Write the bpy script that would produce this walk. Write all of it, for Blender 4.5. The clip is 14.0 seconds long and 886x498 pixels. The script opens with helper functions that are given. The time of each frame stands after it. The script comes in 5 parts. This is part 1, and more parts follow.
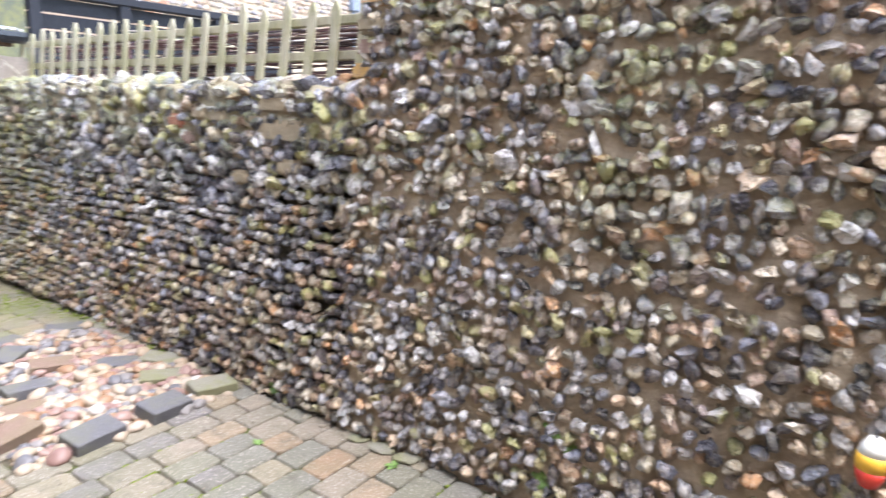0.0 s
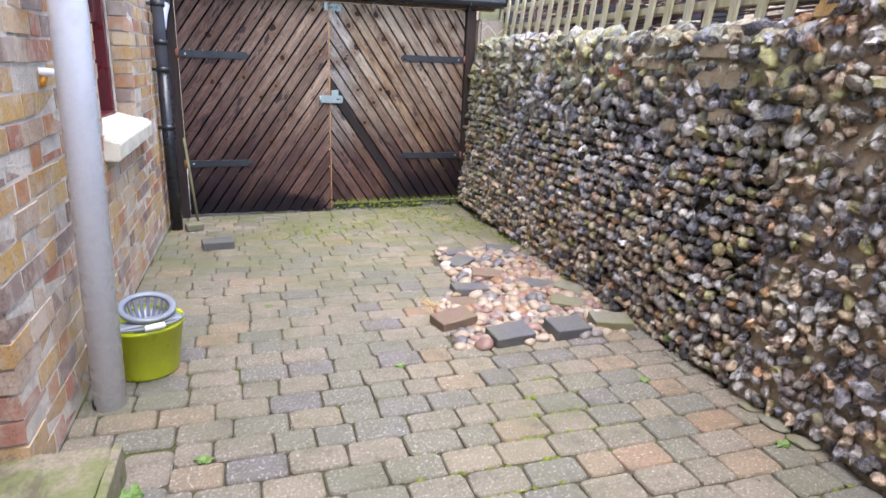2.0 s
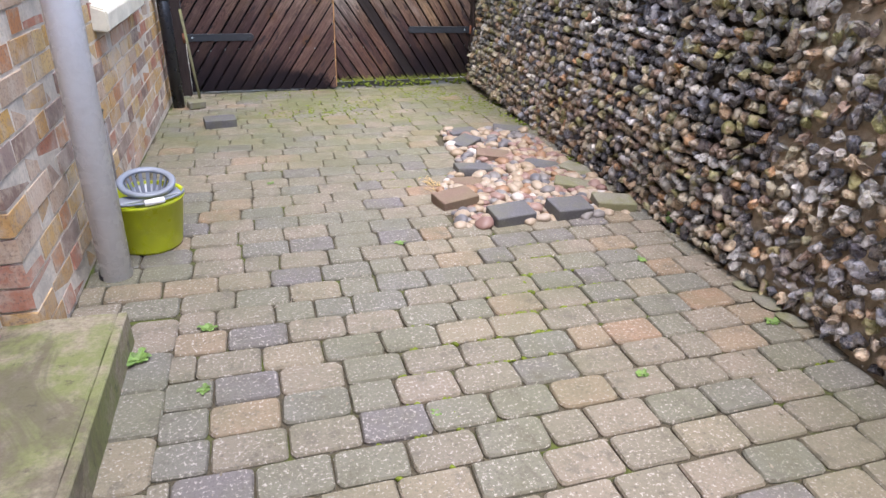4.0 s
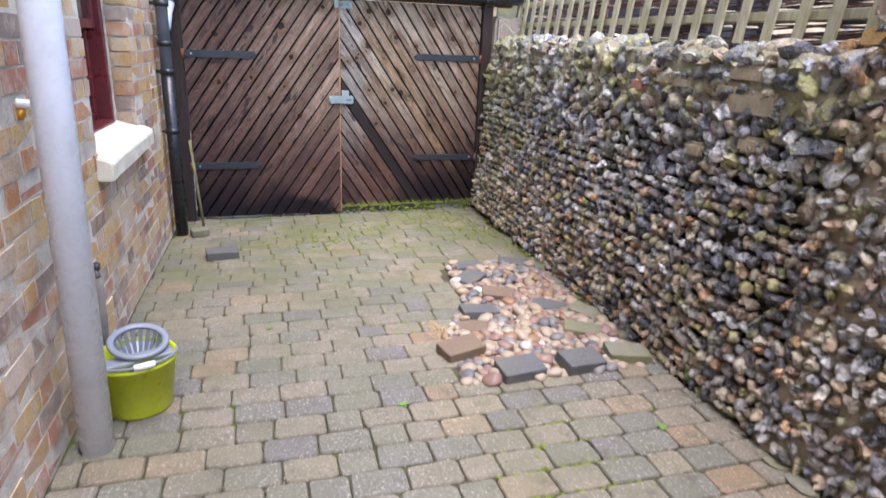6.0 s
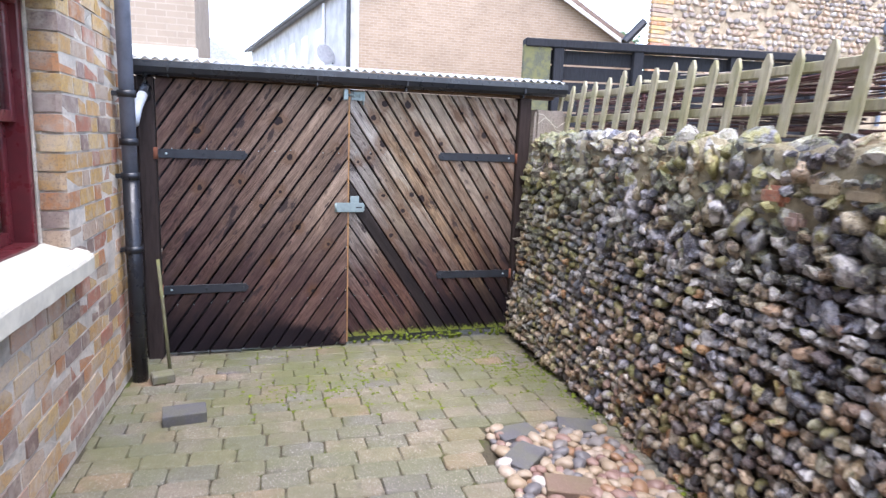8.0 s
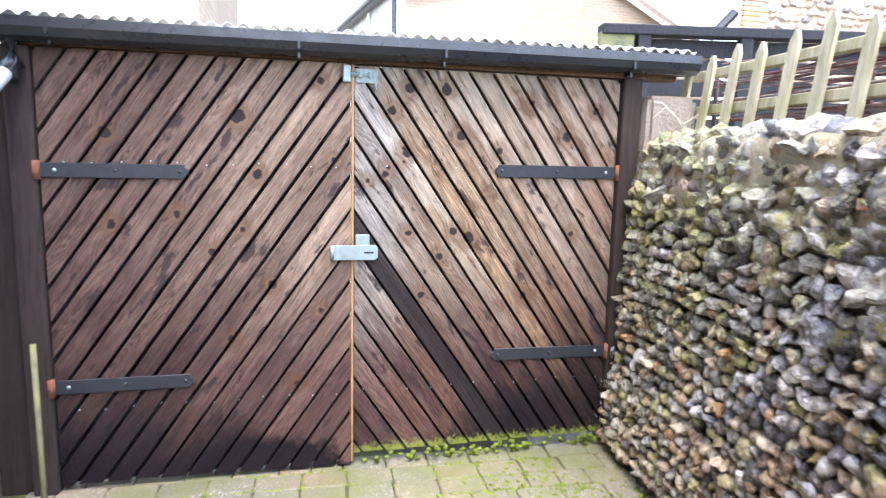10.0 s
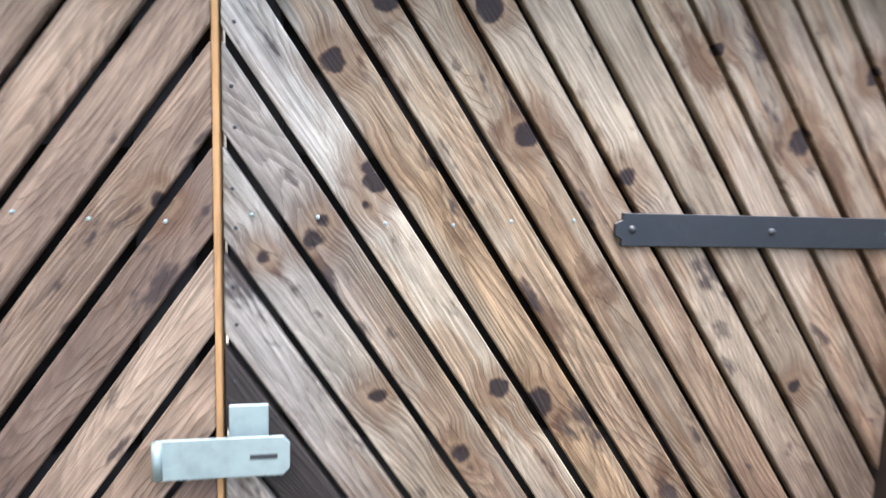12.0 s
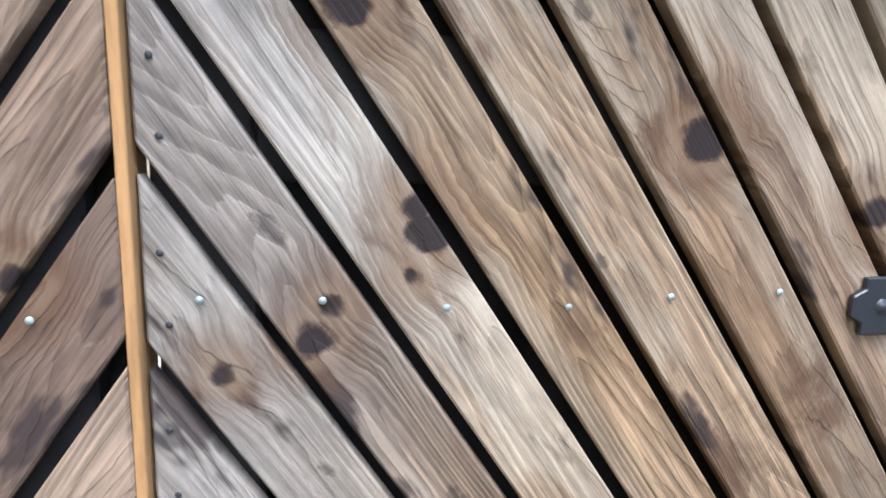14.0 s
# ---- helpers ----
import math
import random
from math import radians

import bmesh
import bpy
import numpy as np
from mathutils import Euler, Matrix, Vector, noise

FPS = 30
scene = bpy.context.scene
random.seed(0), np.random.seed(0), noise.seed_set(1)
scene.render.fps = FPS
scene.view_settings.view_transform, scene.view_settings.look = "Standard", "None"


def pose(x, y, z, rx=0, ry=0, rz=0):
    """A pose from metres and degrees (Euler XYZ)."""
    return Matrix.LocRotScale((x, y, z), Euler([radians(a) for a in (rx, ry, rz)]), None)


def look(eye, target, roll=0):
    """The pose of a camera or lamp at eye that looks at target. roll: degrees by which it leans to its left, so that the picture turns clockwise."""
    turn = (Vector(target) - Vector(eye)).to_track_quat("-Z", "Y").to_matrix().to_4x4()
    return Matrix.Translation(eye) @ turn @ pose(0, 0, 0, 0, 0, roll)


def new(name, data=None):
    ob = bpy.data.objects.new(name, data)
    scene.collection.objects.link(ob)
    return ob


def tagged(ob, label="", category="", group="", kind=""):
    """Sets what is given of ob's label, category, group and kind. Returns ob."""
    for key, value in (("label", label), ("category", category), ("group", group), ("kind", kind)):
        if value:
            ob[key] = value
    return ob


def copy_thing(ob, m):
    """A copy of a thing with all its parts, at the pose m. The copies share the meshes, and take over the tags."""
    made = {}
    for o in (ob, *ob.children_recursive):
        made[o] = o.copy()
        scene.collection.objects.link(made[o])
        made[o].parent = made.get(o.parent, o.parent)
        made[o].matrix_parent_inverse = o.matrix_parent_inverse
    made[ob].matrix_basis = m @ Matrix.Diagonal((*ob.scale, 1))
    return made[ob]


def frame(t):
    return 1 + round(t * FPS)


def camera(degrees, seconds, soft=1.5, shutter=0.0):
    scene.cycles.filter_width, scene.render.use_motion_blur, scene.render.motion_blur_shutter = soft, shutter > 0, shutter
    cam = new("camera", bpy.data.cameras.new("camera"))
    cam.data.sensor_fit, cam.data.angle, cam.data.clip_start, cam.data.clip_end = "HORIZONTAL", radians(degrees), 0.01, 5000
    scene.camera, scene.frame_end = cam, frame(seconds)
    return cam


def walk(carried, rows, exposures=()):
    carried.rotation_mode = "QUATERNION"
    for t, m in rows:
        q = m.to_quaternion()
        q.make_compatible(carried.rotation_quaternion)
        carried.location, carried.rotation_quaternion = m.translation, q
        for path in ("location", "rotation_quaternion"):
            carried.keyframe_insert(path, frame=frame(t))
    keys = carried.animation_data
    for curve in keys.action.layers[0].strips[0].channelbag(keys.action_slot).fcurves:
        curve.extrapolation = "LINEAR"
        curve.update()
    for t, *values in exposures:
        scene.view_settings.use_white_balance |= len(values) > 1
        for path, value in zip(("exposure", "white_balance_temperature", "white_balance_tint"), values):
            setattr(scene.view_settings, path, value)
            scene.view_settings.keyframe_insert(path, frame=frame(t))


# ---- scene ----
cam = camera(70.5, 14.0, soft=1.4, shutter=0.35)
PATH = [
    (0, (-0.123, 0.256, 1.293), (1.538, 1.290, 0.879), 2.2),
    (0.5, (-0.165, 0.224, 1.295), (1.212, 1.609, 0.861), 2.2),
    (1, (-0.194, 0.199, 1.272), (0.861, 1.840, 0.831), 2.0),
    (1.5, (-0.211, 0.175, 1.251), (0.600, 1.939, 0.771), 2.0),
    (2, (-0.199, 0.170, 1.230), (0.484, 1.962, 0.661), 2.0),
    (2.5, (-0.187, 0.169, 1.197), (0.452, 1.929, 0.492), 2.0),
    (3, (-0.171, 0.154, 1.175), (0.444, 1.864, 0.339), 2.0),
    (3.2, (-0.160, 0.152, 1.166), (0.447, 1.839, 0.282), 2.0),
    (5.3, (-0.126, 0.174, 1.343), (0.482, 1.846, 0.429), 2.3),
    (5.5, (-0.121, 0.201, 1.369), (0.496, 1.916, 0.545), 2.3),
    (6, (-0.098, 0.356, 1.387), (0.532, 2.147, 0.759), 2.4),
    (6.5, (-0.088, 0.521, 1.420), (0.546, 2.352, 0.925), 2.4),
    (7, (-0.038, 0.733, 1.394), (0.596, 2.577, 0.952), 2.2),
    (7.5, (0.042, 1.038, 1.400), (0.679, 2.897, 1.027), 2.2),
    (8, (0.089, 1.398, 1.375), (0.710, 3.267, 1.030), 2.1),
    (8.2, (0.120, 1.557, 1.363), (0.731, 3.431, 1.026), 1.7),
    (10.3, (0.633, 3.153, 1.317), (1.073, 5.082, 1.023), 1.4),
    (10.5, (0.683, 3.327, 1.321), (1.113, 5.257, 1.018), 1.4),
    (11, (0.71, 3.804, 1.365), (1.167, 5.725, 1.044), 1.4),
    (11.5, (0.822, 4.223, 1.283), (1.263, 6.163, 1.081), 1.8),
    (12, (0.938, 4.571, 1.350), (1.310, 6.519, 1.088), 2.0),
    (12.5, (0.963, 4.900, 1.418), (1.279, 6.842, 1.059), 1.7),
    (13, (0.950, 5.043, 1.416), (1.302, 6.980, 1.067), 1.7),
    (13.5, (0.956, 5.046, 1.404), (1.319, 6.981, 1.053), 1.8),
    (14, (0.946, 5.026, 1.403), (1.254, 6.968, 1.038), 1.6),
]
walk(cam, [(t, look(eye, target, roll)) for t, eye, target, roll in PATH],
     exposures=[(0, 2.95, 6300, 14), (1.0, 2.68, 6300, 15), (2.0, 2.47, 6400, 17), (3.0, 2.42, 6500, 17), (6.5, 2.33, 6350, 18), (8.2, 2.47, 6300, 18), (10.3, 3.22, 6450, 14), (11.0, 3.22, 6500, 12), (11.6, 3.12, 6500, 10), (12.5, 2.9, 6500, 10), (14, 2.8, 6500, 10)])

# ---- world and sun: bright overcast ----
world = bpy.data.worlds.new("world")
scene.world = world
world.use_nodes = True
wn = world.node_tree
sky = wn.nodes.new("ShaderNodeTexSky")
sky.sky_type, sky.sun_disc = "NISHITA", False
sky.sun_elevation, sky.sun_rotation = radians(52), radians(200)
sky.dust_density = 1.0
hs = wn.nodes.new("ShaderNodeHueSaturation")
hs.inputs["Saturation"].default_value = 0.8
wn.links.new(sky.outputs[0], hs.inputs["Color"])
wn.links.new(hs.outputs[0], wn.nodes["Background"].inputs[0])
wn.nodes["Background"].inputs[1].default_value = 0.15
sun_data = bpy.data.lights.new("sun", "SUN")
sun_data.energy, sun_data.angle, sun_data.color = 1.4, radians(45), (1.0, 0.98, 0.97)
sun = new("sun", sun_data)
sun.matrix_world = look((0, 0, 10), (-0.35, 0.9, 6.0))


# ---- material helpers ----
class Mat:
    """A node material with short calls."""

    def __init__(self, name, rough=0.8, metal=0.0, spec=0.5):
        self.m = bpy.data.materials.new(name)
        self.m.use_nodes = True
        self.t = self.m.node_tree
        self.b = self.t.nodes["Principled BSDF"]
        self.b.inputs["Roughness"].default_value = rough
        self.b.inputs["Metallic"].default_value = metal
        self.b.inputs["Specular IOR Level"].default_value = spec

    def n(self, kind, **kw):
        node = self.t.nodes.new("ShaderNode" + kind)
        for k, v in kw.items():
            self.put(node, k.replace("_", " "), v)
        return node

    def put(self, node, key, v):
        sock = node.inputs[int(key[1:])] if key[0] == "i" and key[1:].isdigit() else node.inputs[key]
        if isinstance(v, bpy.types.NodeSocket):
            self.t.links.new(v, sock)
        else:
            sock.default_value = v

    def coord(self, scale=(1, 1, 1), shift=None, kind="Object"):
        c = self.t.nodes.new("ShaderNodeTexCoord").outputs[kind]
        if kind == "World":
            c = self.t.nodes.new("ShaderNodeNewGeometry").outputs["Position"]
        return self.scaled(c, scale, shift)

    def world(self, scale=(1, 1, 1)):
        return self.scaled(self.t.nodes.new("ShaderNodeNewGeometry").outputs["Position"], scale)

    def scaled(self, v, scale, shift=None):
        n = self.t.nodes.new("ShaderNodeVectorMath")
        n.operation = "MULTIPLY"
        self.t.links.new(v, n.inputs[0])
        n.inputs[1].default_value = scale
        out = n.outputs[0]
        if shift is not None:
            a = self.t.nodes.new("ShaderNodeVectorMath")
            a.operation = "ADD"
            self.t.links.new(out, a.inputs[0])
            self.t.links.new(shift, a.inputs[1])
            out = a.outputs[0]
        return out

    def upright(self):
        """Local x (or y) and z as a flat map for walls."""
        a, b = self.n("SeparateXYZ", i0=self.coord()), self.t.nodes.new("ShaderNodeCombineXYZ")
        self.t.links.new(self.math("ADD", a.outputs[0], a.outputs[1]), b.inputs[0])
        self.t.links.new(a.outputs[2], b.inputs[1])
        return b.outputs[0]

    def noise(self, v, scale, detail=4.0, rough=0.55, dist=0.0):
        return self.n("TexNoise", Vector=v, Scale=scale, Detail=detail, Roughness=rough, Distortion=dist).outputs[0]

    def math(self, op, a, b=0.0, c=0.0, clamp=False):
        n = self.t.nodes.new("ShaderNodeMath")
        n.operation, n.use_clamp = op, clamp
        for i, v in enumerate((a, b, c)):
            self.put(n, "i%d" % i, v)
        return n.outputs[0]

    def span(self, v, a, b, lo=0.0, hi=1.0):
        n = self.t.nodes.new("ShaderNodeMapRange")
        n.interpolation_type = "SMOOTHSTEP"
        for i, x in enumerate((v, a, b, lo, hi)):
            self.put(n, "i%d" % i, x)
        return n.outputs[0]

    def ramp(self, v, stops, sharp=False):
        n = self.t.nodes.new("ShaderNodeValToRGB")
        n.color_ramp.interpolation = "CONSTANT" if sharp else "LINEAR"
        el = n.color_ramp.elements
        while len(el) < len(stops):
            el.new(0.5)
        for e, (p, c) in zip(el, stops):
            e.position, e.color = p, (*c, 1)
        self.t.links.new(v, n.inputs[0])
        return n.outputs[0]

    def mix(self, f, a, b, mode="MIX"):
        n = self.t.nodes.new("ShaderNodeMix")
        n.data_type, n.blend_type = "RGBA", mode
        for i, v in ((0, f), (6, a), (7, b)):
            if isinstance(v, tuple):
                v = (*v, 1) if len(v) == 3 else v
            self.put(n, "i%d" % i, v)
        return n.outputs[2]

    def rnd(self, island):
        if island:
            return self.t.nodes.new("ShaderNodeNewGeometry").outputs["Random Per Island"]
        return self.t.nodes.new("ShaderNodeObjectInfo").outputs["Random"]

    def spread(self, r):
        """A vector far away from the others, from one random value."""
        n = self.t.nodes.new("ShaderNodeCombineXYZ")
        for i, k in enumerate((37.0, 91.0, 53.0)):
            self.put(n, "i%d" % i, self.math("MULTIPLY", r, k))
        return n.outputs[0]

    def again(self, r, k):
        """Another random value out of r."""
        return self.math("FRACT", self.math("MULTIPLY", r, k))

    def z(self):
        n = self.t.nodes.new("ShaderNodeSeparateXYZ")
        self.t.links.new(self.t.nodes.new("ShaderNodeNewGeometry").outputs["Position"], n.inputs[0])
        return n.outputs

    def done(self, color=None, bump=None, strength=0.3, depth=0.01, rough=None):
        if color is not None:
            self.put(self.b, "Base Color", (*color, 1) if isinstance(color, tuple) else color)
        if rough is not None:
            self.put(self.b, "Roughness", rough)
        if bump is not None:
            n = self.n("Bump", Height=bump, Strength=strength, Distance=depth)
            self.t.links.new(n.outputs[0], self.b.inputs["Normal"])
        return self.m


def plain(name, color, rough=0.5, metal=0.0, vary=0.15, scale=12.0, strength=0.1):
    """Paint, plastic or metal with faint dirt and unevenness."""
    m = Mat(name, rough, metal)
    f = m.noise(m.world(), scale, 5.0, 0.6)
    c = m.mix(m.span(f, 0.35, 0.75), color, tuple(x * (1 - 2 * vary) for x in color))
    g = m.noise(m.world(), scale * 9, 3.0)
    return m.done(m.mix(m.math("MULTIPLY", m.span(g, 0.55, 0.8), vary * 2, clamp=True), c, tuple(x * 0.7 for x in color)), g, strength, 0.003,
                  m.span(f, 0.3, 0.8, max(rough - 0.12, 0.05), min(rough + 0.15, 1)))


def flint_mat(name, island):
    """Flint cobbles: tan and brown eggs low down, blue-black and grey knapped flint above."""
    m = Mat(name, 0.4)
    r = m.rnd(island)
    p = m.z()
    v = m.scaled(m.world(), (1, 1, 1), m.spread(r))
    tan = m.ramp(m.again(r, 17.31), [(0, (0.35, 0.235, 0.15)), (0.14, (0.07, 0.065, 0.08)), (0.26, (0.44, 0.335, 0.23)), (0.44, (0.24, 0.16, 0.12)), (0.56, (0.31, 0.29, 0.28)),
                                    (0.68, (0.47, 0.405, 0.31)), (0.8, (0.14, 0.11, 0.11)), (0.89, (0.46, 0.25, 0.12)), (0.93, (0.56, 0.51, 0.44)), (0.97, (0.34, 0.3, 0.16))], True)
    blue = m.ramp(m.again(r, 29.77), [(0, (0.02, 0.02, 0.03)), (0.2, (0.11, 0.115, 0.145)), (0.32, (0.21, 0.21, 0.235)), (0.46, (0.065, 0.06, 0.075)), (0.57, (0.31, 0.3, 0.295)),
                                     (0.69, (0.25, 0.195, 0.145)), (0.78, (0.38, 0.37, 0.365)), (0.88, (0.3, 0.26, 0.18)), (0.965, (0.52, 0.51, 0.5))], True)
    pick = m.math("SUBTRACT", m.again(r, 7.13), m.span(p[2], 0.2, 0.85, 0.1, 0.86))
    low = m.span(pick, -0.02, 0.02)
    tall = m.span(p[1], 1.95, 1.85)
    low = m.mix(tall, low, m.span(m.again(r, 3.37), 0.48, 0.52))
    base = m.mix(low, blue, tan)
    big = m.noise(v, 13.0, 3.0, 0.55)
    lump = m.noise(v, 34.0, 3.0, 0.6)
    fine = m.noise(v, 170.0, 4.0, 0.65)
    # pale chalky rind on part of a stone, dark broken glass on another
    c = m.mix(m.span(big, 0.55, 0.6, 0, m.span(m.again(r, 5.1), 0.35, 0.9, 0, 0.6)), base, (0.38, 0.355, 0.32))
    c = m.mix(m.span(lump, 0.55, 0.63, 0, 0.6), c, (0.045, 0.042, 0.05))
    c = m.mix(m.span(fine, 0.48, 0.7, 0, 0.42), c, (0.4, 0.37, 0.33))
    lift = m.n("VectorMath", i0=c)
    lift.operation = "SCALE"
    m.put(lift, "Scale", m.math("MULTIPLY", m.span(lump, 0.4, 0.58, 1.45, 0.95), m.span(m.math("MULTIPLY", low, m.span(p[1], 1.85, 1.95)), 0.0, 1.0, 1.0, 0.72)))
    c = lift.outputs[0]
    # lime slurry smeared over the stones of the tall stretch
    smear = m.math("MULTIPLY", m.span(m.noise(m.world(), 22.0, 5.0, 0.65), 0.45, 0.6), m.span(p[1], 2.1, 1.6, 0.0, 0.3))
    c = m.mix(smear, c, (0.4, 0.33, 0.24))
    moss = m.noise(m.world(), 3.0, 6.0, 0.72)
    mf = m.math("MULTIPLY", m.span(moss, 0.44, 0.57), m.span(p[2], 0.6, 1.35, 0.12, 0.72))
    mf = m.math("MAXIMUM", mf, m.math("MULTIPLY", m.span(moss, 0.36, 0.52), m.math("MULTIPLY", m.span(p[1], 4.0, 5.2, 0, 0.95), m.span(p[2], 0.45, 1.1, 0.3, 1.0))))
    mf = m.math("MULTIPLY", mf, m.span(fine, 0.35, 0.55, 0.45, 1.0))
    up = m.n("SeparateXYZ", i0=m.t.nodes.new("ShaderNodeNewGeometry").outputs["Normal"]).outputs[2]
    mf = m.math("MULTIPLY", mf, m.span(up, -0.35, 0.4, 0.25, 1.0))
    c = m.mix(mf, c, m.mix(m.span(lump, 0.4, 0.6), (0.15, 0.165, 0.045), (0.25, 0.25, 0.13)))
    fleck = m.math("MULTIPLY", m.span(m.again(r, 47.9), 0.8, 0.9, 0, 0.8), m.span(big, 0.42, 0.56))
    c = m.mix(fleck, c, m.mix(fine, (0.2, 0.2, 0.05), (0.36, 0.34, 0.15)))
    h = m.math("ADD", m.math("MULTIPLY", lump, 1.4), m.math("MULTIPLY", fine, 0.3))
    return m.done(c, h, 0.85, 0.02, m.span(lump, 0.35, 0.62, 0.5, 0.16))


def mortar_mat(name, color):
    m = Mat(name, 0.95, spec=0.2)
    a = m.noise(m.world(), 6.0, 6.0, 0.65)
    b = m.noise(m.world(), 70.0, 5.0, 0.7)
    c = m.mix(m.span(a, 0.4, 0.72), color, tuple(x * 0.6 for x in color))
    c = m.mix(m.span(b, 0.4, 0.7, 0, 0.6), c, tuple(x * 0.6 for x in color))
    return m.done(c, b, 0.9, 0.02)


def brick_mat(name, island):
    m = Mat(name, 0.88, spec=0.25)
    r = m.rnd(island)
    base = m.ramp(m.again(r, 13.7), [(0, (0.46, 0.28, 0.11)), (0.17, (0.42, 0.2, 0.09)), (0.33, (0.52, 0.36, 0.16)), (0.47, (0.37, 0.16, 0.1)),
                                    (0.6, (0.42, 0.31, 0.22)), (0.72, (0.22, 0.15, 0.12)), (0.82, (0.48, 0.30, 0.10)), (0.92, (0.27, 0.2, 0.17))], True)
    a = m.noise(m.world(), 14.0, 5.0, 0.65)
    b = m.noise(m.world(), 110.0, 4.0, 0.7)
    c = m.mix(m.span(a, 0.45, 0.62, 0, 0.6), base, (0.48, 0.4, 0.31))
    c = m.mix(m.span(m.noise(m.world(), 34.0, 4.0, 0.7), 0.52, 0.64, 0, 0.5), c, (0.3, 0.22, 0.17))
    c = m.mix(m.span(b, 0.5, 0.66, 0, 0.7), c, (0.15, 0.1, 0.085))
    big = m.noise(m.world(), 2.2, 4.0, 0.6)
    c = m.mix(m.span(big, 0.52, 0.64, 0, 0.42), c, (0.6, 0.51, 0.42))
    salt = m.math("MULTIPLY", m.span(m.noise(m.world(), 5.0, 6.0, 0.7), 0.4, 0.6), m.span(m.z()[2], 0.5, 0.1, 0.0, 0.2))
    c = m.mix(salt, c, (0.6, 0.55, 0.47))
    return m.done(c, m.math("ADD", m.math("MULTIPLY", a, 0.8), b), 0.6, 0.006)


def paver_mat(name, island):
    m = Mat(name, 0.75, spec=0.4)
    r = m.rnd(island)
    base = m.ramp(m.again(r, 19.3), [(0, (0.16, 0.137, 0.103)), (0.2, (0.185, 0.152, 0.115)), (0.38, (0.14, 0.13, 0.098)), (0.54, (0.19, 0.157, 0.11)),
                                    (0.68, (0.13, 0.122, 0.102)), (0.81, (0.205, 0.152, 0.1)), (0.9, (0.122, 0.108, 0.106)), (0.955, (0.215, 0.142, 0.09))], True)
    a = m.noise(m.world(), 5.0, 5.0, 0.6)
    b = m.noise(m.world(), 95.0, 3.0, 0.75)
    c = m.mix(m.span(a, 0.4, 0.7, 0, 0.4), base, (0.12, 0.112, 0.082))
    c = m.mix(m.span(b, 0.56, 0.65, 0, 0.75), c, (0.4, 0.37, 0.33))
    c = m.mix(m.span(b, 0.46, 0.3, 0, 0.6), c, (0.06, 0.054, 0.044))
    c = m.mix(m.span(m.noise(m.world(), 1.6, 6.0, 0.7), 0.42, 0.66, 0, 0.55), c, (0.1, 0.1, 0.058))
    c = m.mix(m.span(m.noise(m.world(), 11.0, 6.0, 0.72), 0.54, 0.66, 0, 0.5), c, (0.07, 0.062, 0.046))
    p = m.z()
    g = m.noise(m.world(), 2.3, 6.0, 0.68)
    near_gate = m.span(p[1], 2.6, 5.2, 0.1, 0.85)
    c = m.mix(m.math("MULTIPLY", m.span(g, 0.36, 0.62), near_gate), c, (0.105, 0.112, 0.045))
    return m.done(c, m.math("ADD", a, b), 0.5, 0.006, m.span(a, 0.35, 0.7, 0.5, 0.9))


KNOTS = ((0.92, 1.235, 0.0135), (0.931, 1.265, 0.007), (1.013, 1.323, 0.019), (1.005, 1.345, 0.014), (0.997, 1.29, 0.008), (0.948, 1.495, 0.02), (1.246, 1.402, 0.018), (0.847, 1.209, 0.006),
         (1.22, 0.992, 0.013), (1.73, 1.413, 0.021), (1.174, 1.589, 0.022), (1.859, 1.528, 0.014), (1.419, 1.341, 0.014), (1.77, 0.98, 0.012), (1.022, 0.984, 0.014),
         (1.163, 0.885, 0.016), (1.289, 0.967, 0.022), (1.019, 1.587, 0.02), (1.557, 1.552, 0.012), (1.551, 0.703, 0.013), (1.079, 0.717, 0.012), (0.341, 1.448, 0.026),
         (-0.135, 1.373, 0.02), (0.411, 1.223, 0.016), (0.709, 1.285, 0.012), (-0.128, 1.031, 0.016), (0.462, 0.778, 0.016), (0.655, 0.664, 0.012), (0.298, 0.559, 0.012),
         (0.106, 1.071, 0.013), (0.349, 1.01, 0.011), (0.558, 0.356, 0.013), (0.231, 0.919, 0.012), (0.66, 1.6, 0.014))


